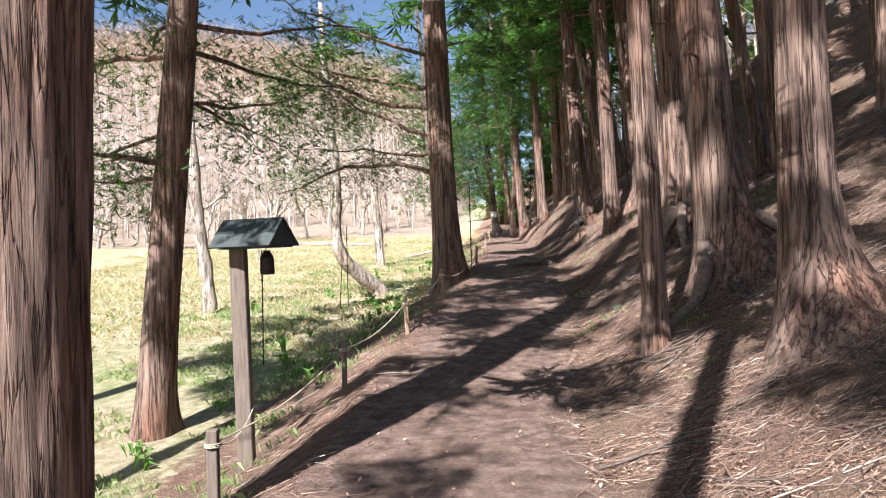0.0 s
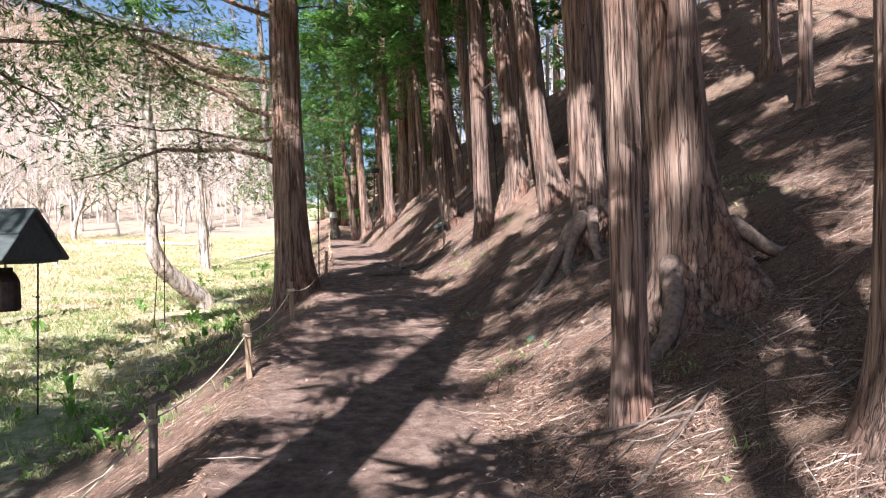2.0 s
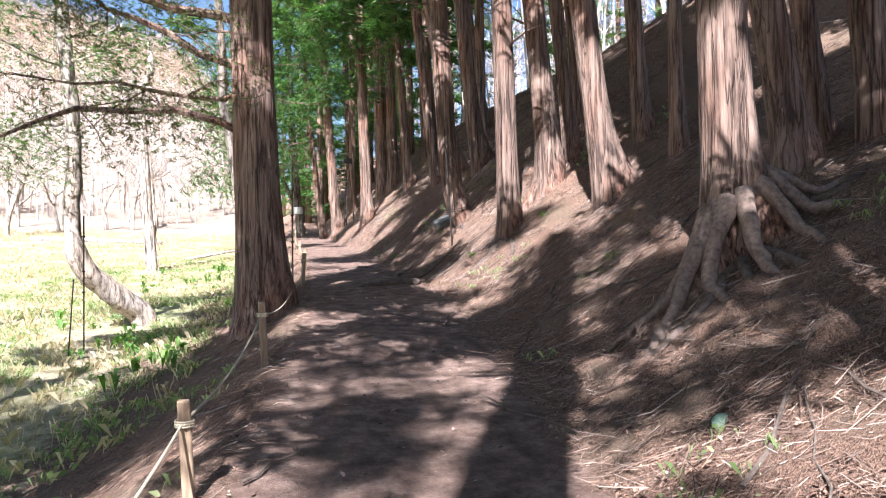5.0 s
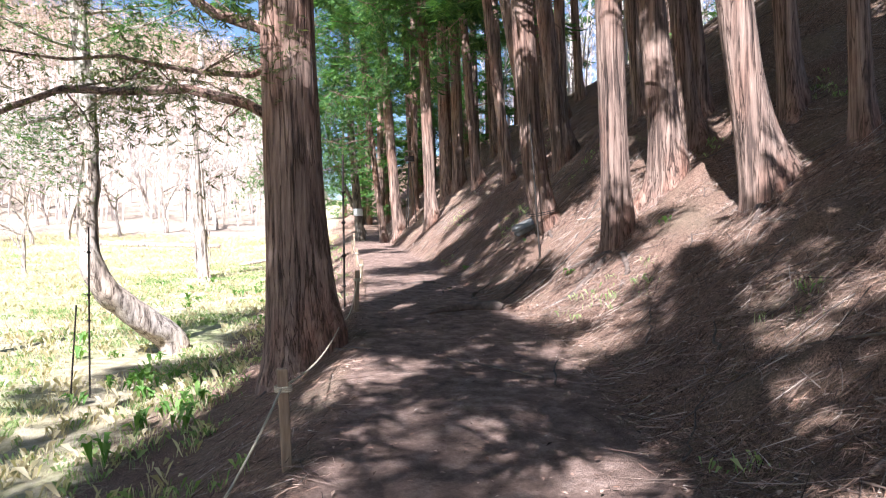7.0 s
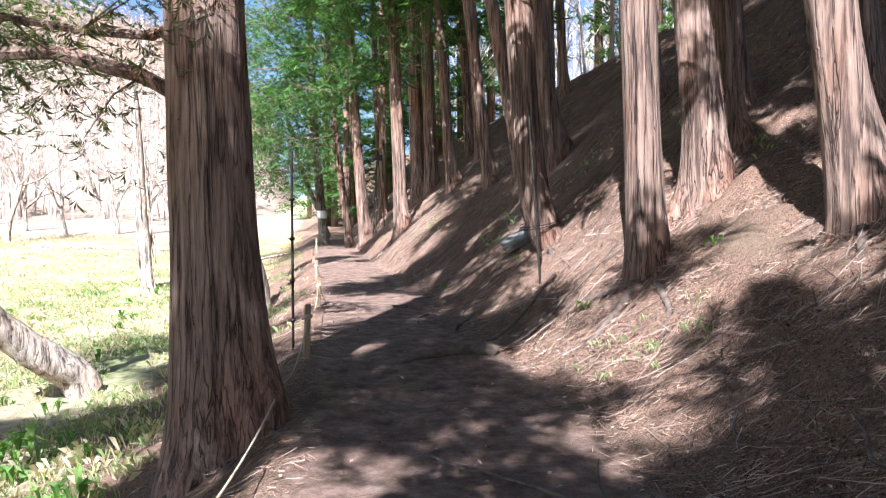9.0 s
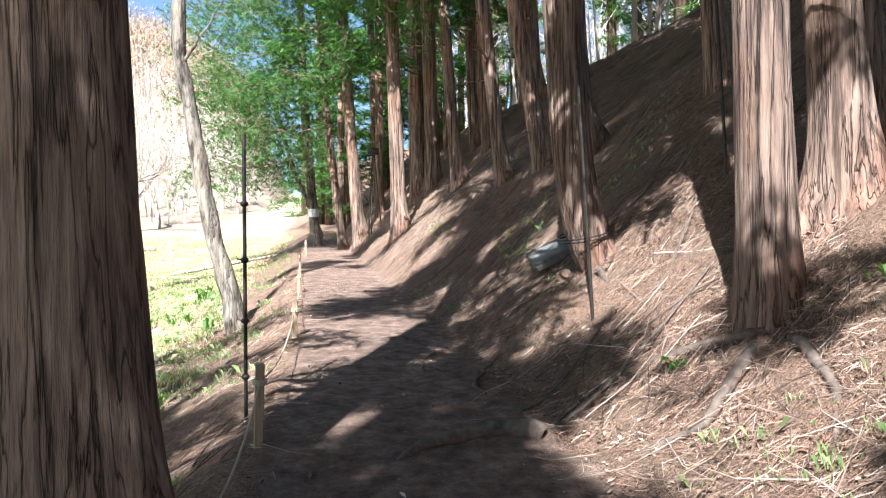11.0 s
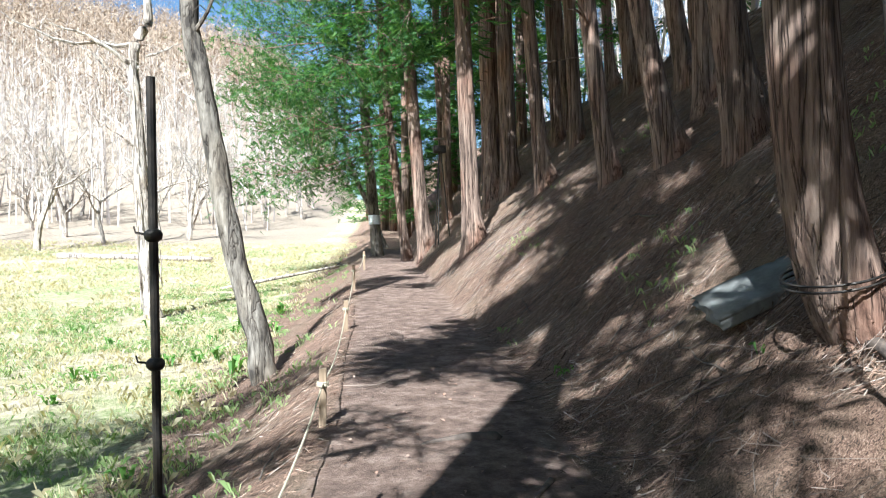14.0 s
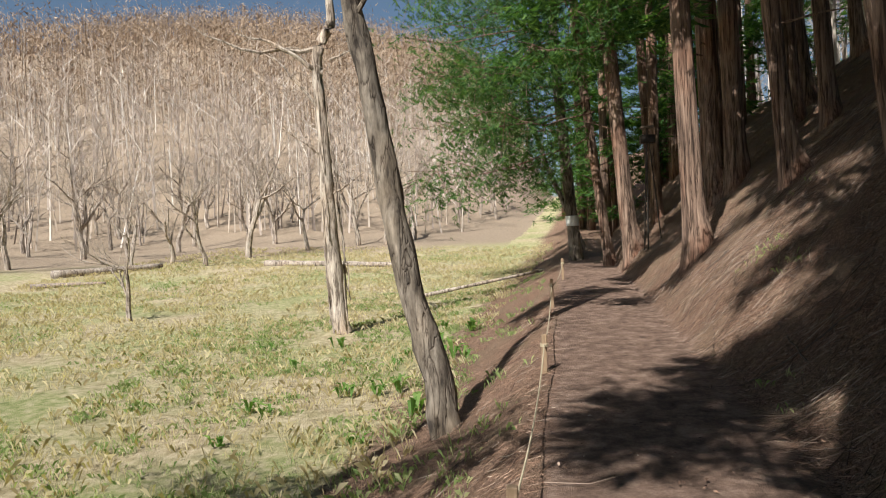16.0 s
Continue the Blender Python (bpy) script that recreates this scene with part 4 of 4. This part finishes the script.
def scatter(name, count, xr, yr, seed, test, make, mat, label, category="litter"):
    rnd = np.random.default_rng(seed)
    y = rnd.uniform(*yr, count)
    x = prof(y, PATH_X) + rnd.uniform(*xr, count)
    z, r, l = land(x, y)
    keep = test(r, l, rnd.random(count), x, y)
    vs, fs = [], []
    for px, py, pz in zip(x[keep], y[keep], z[keep]):
        make(vs, fs, px, py, pz, rnd)
    me = bpy.data.meshes.new(name)
    me.from_pydata(vs, [], fs)
    ob = part(name, me, mat)
    tagged(ob, label, category, kind="stuff")


def needle(vs, fs, x, y, z, rnd):
    a, ln, w = rnd.uniform(0, 6.283), rnd.uniform(.04, .19), rnd.uniform(.001, .0026)
    dx, dy = math.cos(a) * ln, math.sin(a) * ln
    z1 = z + (gz(x + dx, y + dy) - z) + rnd.uniform(-.01, .035)
    z += rnd.uniform(.005, .04)
    o = len(vs)
    vs.extend(((x - dy / ln * w, y + dx / ln * w, z), (x + dy / ln * w, y - dx / ln * w, z), (x, y, z + w * 1.6), (x + dx, y + dy, z1)))
    fs.extend(((o, o + 1, o + 3), (o + 1, o + 2, o + 3), (o + 2, o, o + 3)))


def chip(vs, fs, x, y, z, rnd):
    a, s = rnd.uniform(0, 6.283), rnd.uniform(.006, .026)
    c, sn = math.cos(a) * s, math.sin(a) * s
    k = rnd.uniform(.3, .7)
    t = rnd.uniform(-.5, .5) * s
    o = len(vs)
    z += .022
    vs.extend(((x + c, y + sn, z + t), (x - sn * k, y + c * k, z + .006), (x - c, y - sn, z - t), (x + sn * k, y - c * k, z + .004)))
    fs.append((o, o + 1, o + 2, o + 3))


def blade(vs, fs, x, y, z, rnd, h=(.06, .2), n=5):
    for k in range(n):
        a, hh = rnd.uniform(0, 6.283), rnd.uniform(*h)
        lean = rnd.uniform(.2, 1.1) * hh
        dx, dy = math.cos(a), math.sin(a)
        w = rnd.uniform(.0012, .003)
        bx, by = x + rnd.normal(0, .05), y + rnd.normal(0, .05)
        o = len(vs)
        vs.extend(((bx - dy * w, by + dx * w, z - .02), (bx + dy * w, by - dx * w, z - .02), (bx + dx * lean * .5 + dy * w * .7, by + dy * lean * .5 - dx * w * .7, z + hh * .75), (bx + dx * lean, by + dy * lean, z + hh * (1 if lean < hh * .7 else .75))))
        fs.append((o, o + 1, o + 2, o + 3))


scatter("needle_litter", 95000, (.7, 5.5), (4, 30), 1, lambda r, l, u, x, y: u < np.clip(.25 + r * 1.2, 0, 1) * np.clip(1.3 - r * .16, .3, 1), needle, LITTER, "red-brown cedar needles and twigs matted over the slope")
def dead_twig(vs, fs, x, y, z, rnd, stout=1.0):
    """A crooked three-sided twig lying on the ground, now and then with a side shoot."""
    a, ln, w = rnd.uniform(0, 6.283), rnd.uniform(.07, .2) + rnd.random() ** 6 * .6, rnd.uniform(.0008, .0022)
    w, ln = (w + ln * .003) * stout, ln * (.6 + .4 * stout)
    b = a + rnd.normal(0, .35)
    p = [(x, y), (x + math.cos(a) * ln * .5, y + math.sin(a) * ln * .5)]
    p.append((p[1][0] + math.cos(b) * ln * .5, p[1][1] + math.sin(b) * ln * .5))
    zs, _, _ = land([q[0] for q in p], [q[1] for q in p])
    lift = rnd.uniform(.01, .06)
    o = len(vs)
    for k, (q, h) in enumerate(zip(p, zs)):
        f = w * (1 - .4 * k)
        h = h + lift + (rnd.uniform(0, .05) if k == 2 else 0)
        vs.extend(((q[0] - math.sin(a) * f, q[1] + math.cos(a) * f, h), (q[0] + math.sin(a) * f, q[1] - math.cos(a) * f, h), (q[0], q[1], h + f * 1.7)))
    for k in (0, 3):
        for j in range(3):
            j2 = (j + 1) % 3
            fs.append((o + k + j, o + k + j2, o + k + 3 + j2, o + k + 3 + j))


DEBRIS = island_material("dead_twig_debris", [(0, (.04, .026, .02)), (.45, (.12, .078, .057)), (.8, (.22, .155, .118)), (.96, (.34, .27, .22)), (1, (.48, .4, .33))])
scatter("slope_twigs", 42000, (.8, 6), (3.5, 32), 21, lambda r, l, u, x, y: (r > .0) & (u < np.clip(.3 + r, 0, 1)), dead_twig, DEBRIS, "dead cedar twigs strewn thickly over the slope")
scatter("upper_slope_twigs", 12000, (6, 13), (8, 44), 22, lambda r, l, u, x, y: u < 1, lambda v, f, x, y, z, q: dead_twig(v, f, x, y, z, q, 2.2), DEBRIS, "dead branches strewn over the upper slope")
scatter("slope_branches", 2600, (.9, 6), (4, 32), 25, lambda r, l, u, x, y: r > .1, lambda v, f, x, y, z, q: dead_twig(v, f, x, y, z, q, 1.6), DEBRIS, "broken dead branches lying on the slope")
scatter("far_slope_twigs", 5000, (.6, 6), (32, 46), 23, lambda r, l, u, x, y: r > 0, dead_twig, DEBRIS, "dead twigs on the bank towards the path's end")
scatter("bank_twigs", 3500, (-3.4, -.8), (3.5, 34), 24, lambda r, l, u, x, y: (l > 0) & (u < np.clip(1.2 - l * .5, 0, 1)), dead_twig, DEBRIS, "dead twigs on the bank above the meadow")
scatter("bank_litter", 16000, (-3.2, -.8), (4, 34), 2, lambda r, l, u, x, y: (l > -.15) & (u < np.clip(1.25 - l * .5, 0, 1)), needle, LITTER, "dead twigs and needles on the bank")
scatter("path_chips", 2500, (-1.1, 1.3), (4, 26), 3, lambda r, l, u, x, y: u < .6, chip, LITTER, "leaf crumbs and bark chips strewn on the path")
scatter("slope_chips", 20000, (.9, 4), (4, 28), 4, lambda r, l, u, x, y: u < 1, chip, LITTER, "bark flakes strewn on the slope")


def patchy(x, y, k, s):
    return np.array([noise.noise((a * s, b * s, k)) for a, b in zip(x, y)])


scatter("bank_grass", 9000, (-8, -1.0), (4, 44), 5, lambda r, l, u, x, y: (l > .3) & (u < np.clip(l * .4, 0, 1)) & (patchy(x, y, 2, .8) > 0), lambda v, f, x, y, z, q: blade(v, f, x, y, z, q, (.03, .11), 10), GRASS, "fresh green grass on the bank and meadow edge", "grass")
scatter("meadow_straw", 19000, (-22, -2.2), (14, 62), 6, lambda r, l, u, x, y: (l > 1.2) & (patchy(x, y, 7, .5) < .25), lambda v, f, x, y, z, q: blade(v, f, x, y, z, q, (.04, .16), 5), STRAW, "dry straw-coloured grass over the meadow", "grass")
scatter("meadow_grass", 9000, (-20, -2), (14, 60), 8, lambda r, l, u, x, y: (l > 1) & (patchy(x, y, 4, .35) > .15), lambda v, f, x, y, z, q: blade(v, f, x, y, z, q, (.03, .1), 8), GRASS, "green spring grass patches in the meadow", "grass")
scatter("slope_grass", 2600, (.9, 5), (5, 30), 9, lambda r, l, u, x, y: (r > .2) & (patchy(x, y, 11, .9) > .33), lambda v, f, x, y, z, q: blade(v, f, x, y, z, q, (.02, .075), 10), GRASS, "thin green grass tufts among the needles", "grass")


# ---- broad-leaved meadow plants ----
def plant(x, y, s, seed):
    rnd = random.Random(seed)
    t = empty("meadow_plant", x, y, gz(x, y), "young plant with broad upright green leaves in the grass", "plant", "meadow plants")
    vs, fs = [], []
    for k in range(rnd.randint(5, 9)):
        a = rnd.uniform(0, 6.283)
        d = Vector((math.cos(a), math.sin(a), 0))
        side = Vector((-d.y, d.x, 0))
        h, L, w = s * rnd.uniform(.5, 1.0), s * rnd.uniform(.3, .8), s * rnd.uniform(.1, .17)
        b = Vector((rnd.gauss(0, .05), rnd.gauss(0, .05), -.02))
        o = len(vs)
        m = b + d * L * .45 + Vector((0, 0, h * .8))
        e = b + d * L + Vector((0, 0, h * rnd.uniform(.6, 1.05)))
        vs += [b, m + side * w - Vector((0, 0, -.02)), m, m - side * w + Vector((0, 0, .02)), e]
        fs += [(o, o + 2, o + 1), (o, o + 3, o + 2), (o + 1, o + 2, o + 4), (o + 2, o + 3, o + 4)]
    part("leaves", (vs, fs), BROADLEAF, t)


rp = random.Random(88)
for k in range(60):
    y = rp.uniform(9, 36)
    l = abs(rp.gauss(0, 1.0)) * 1.6 + 1.3
    plant(float(prof(y, PATH_X)) - 1 - l, y, rp.uniform(.16, .36), k)
for x, y in ((4.75, 17.5), (3.9, 18.3), (4.3, 21.0), (3.9, 23.2), (3.4, 7.0)):
    plant(x, y, .11, int(x * 50))
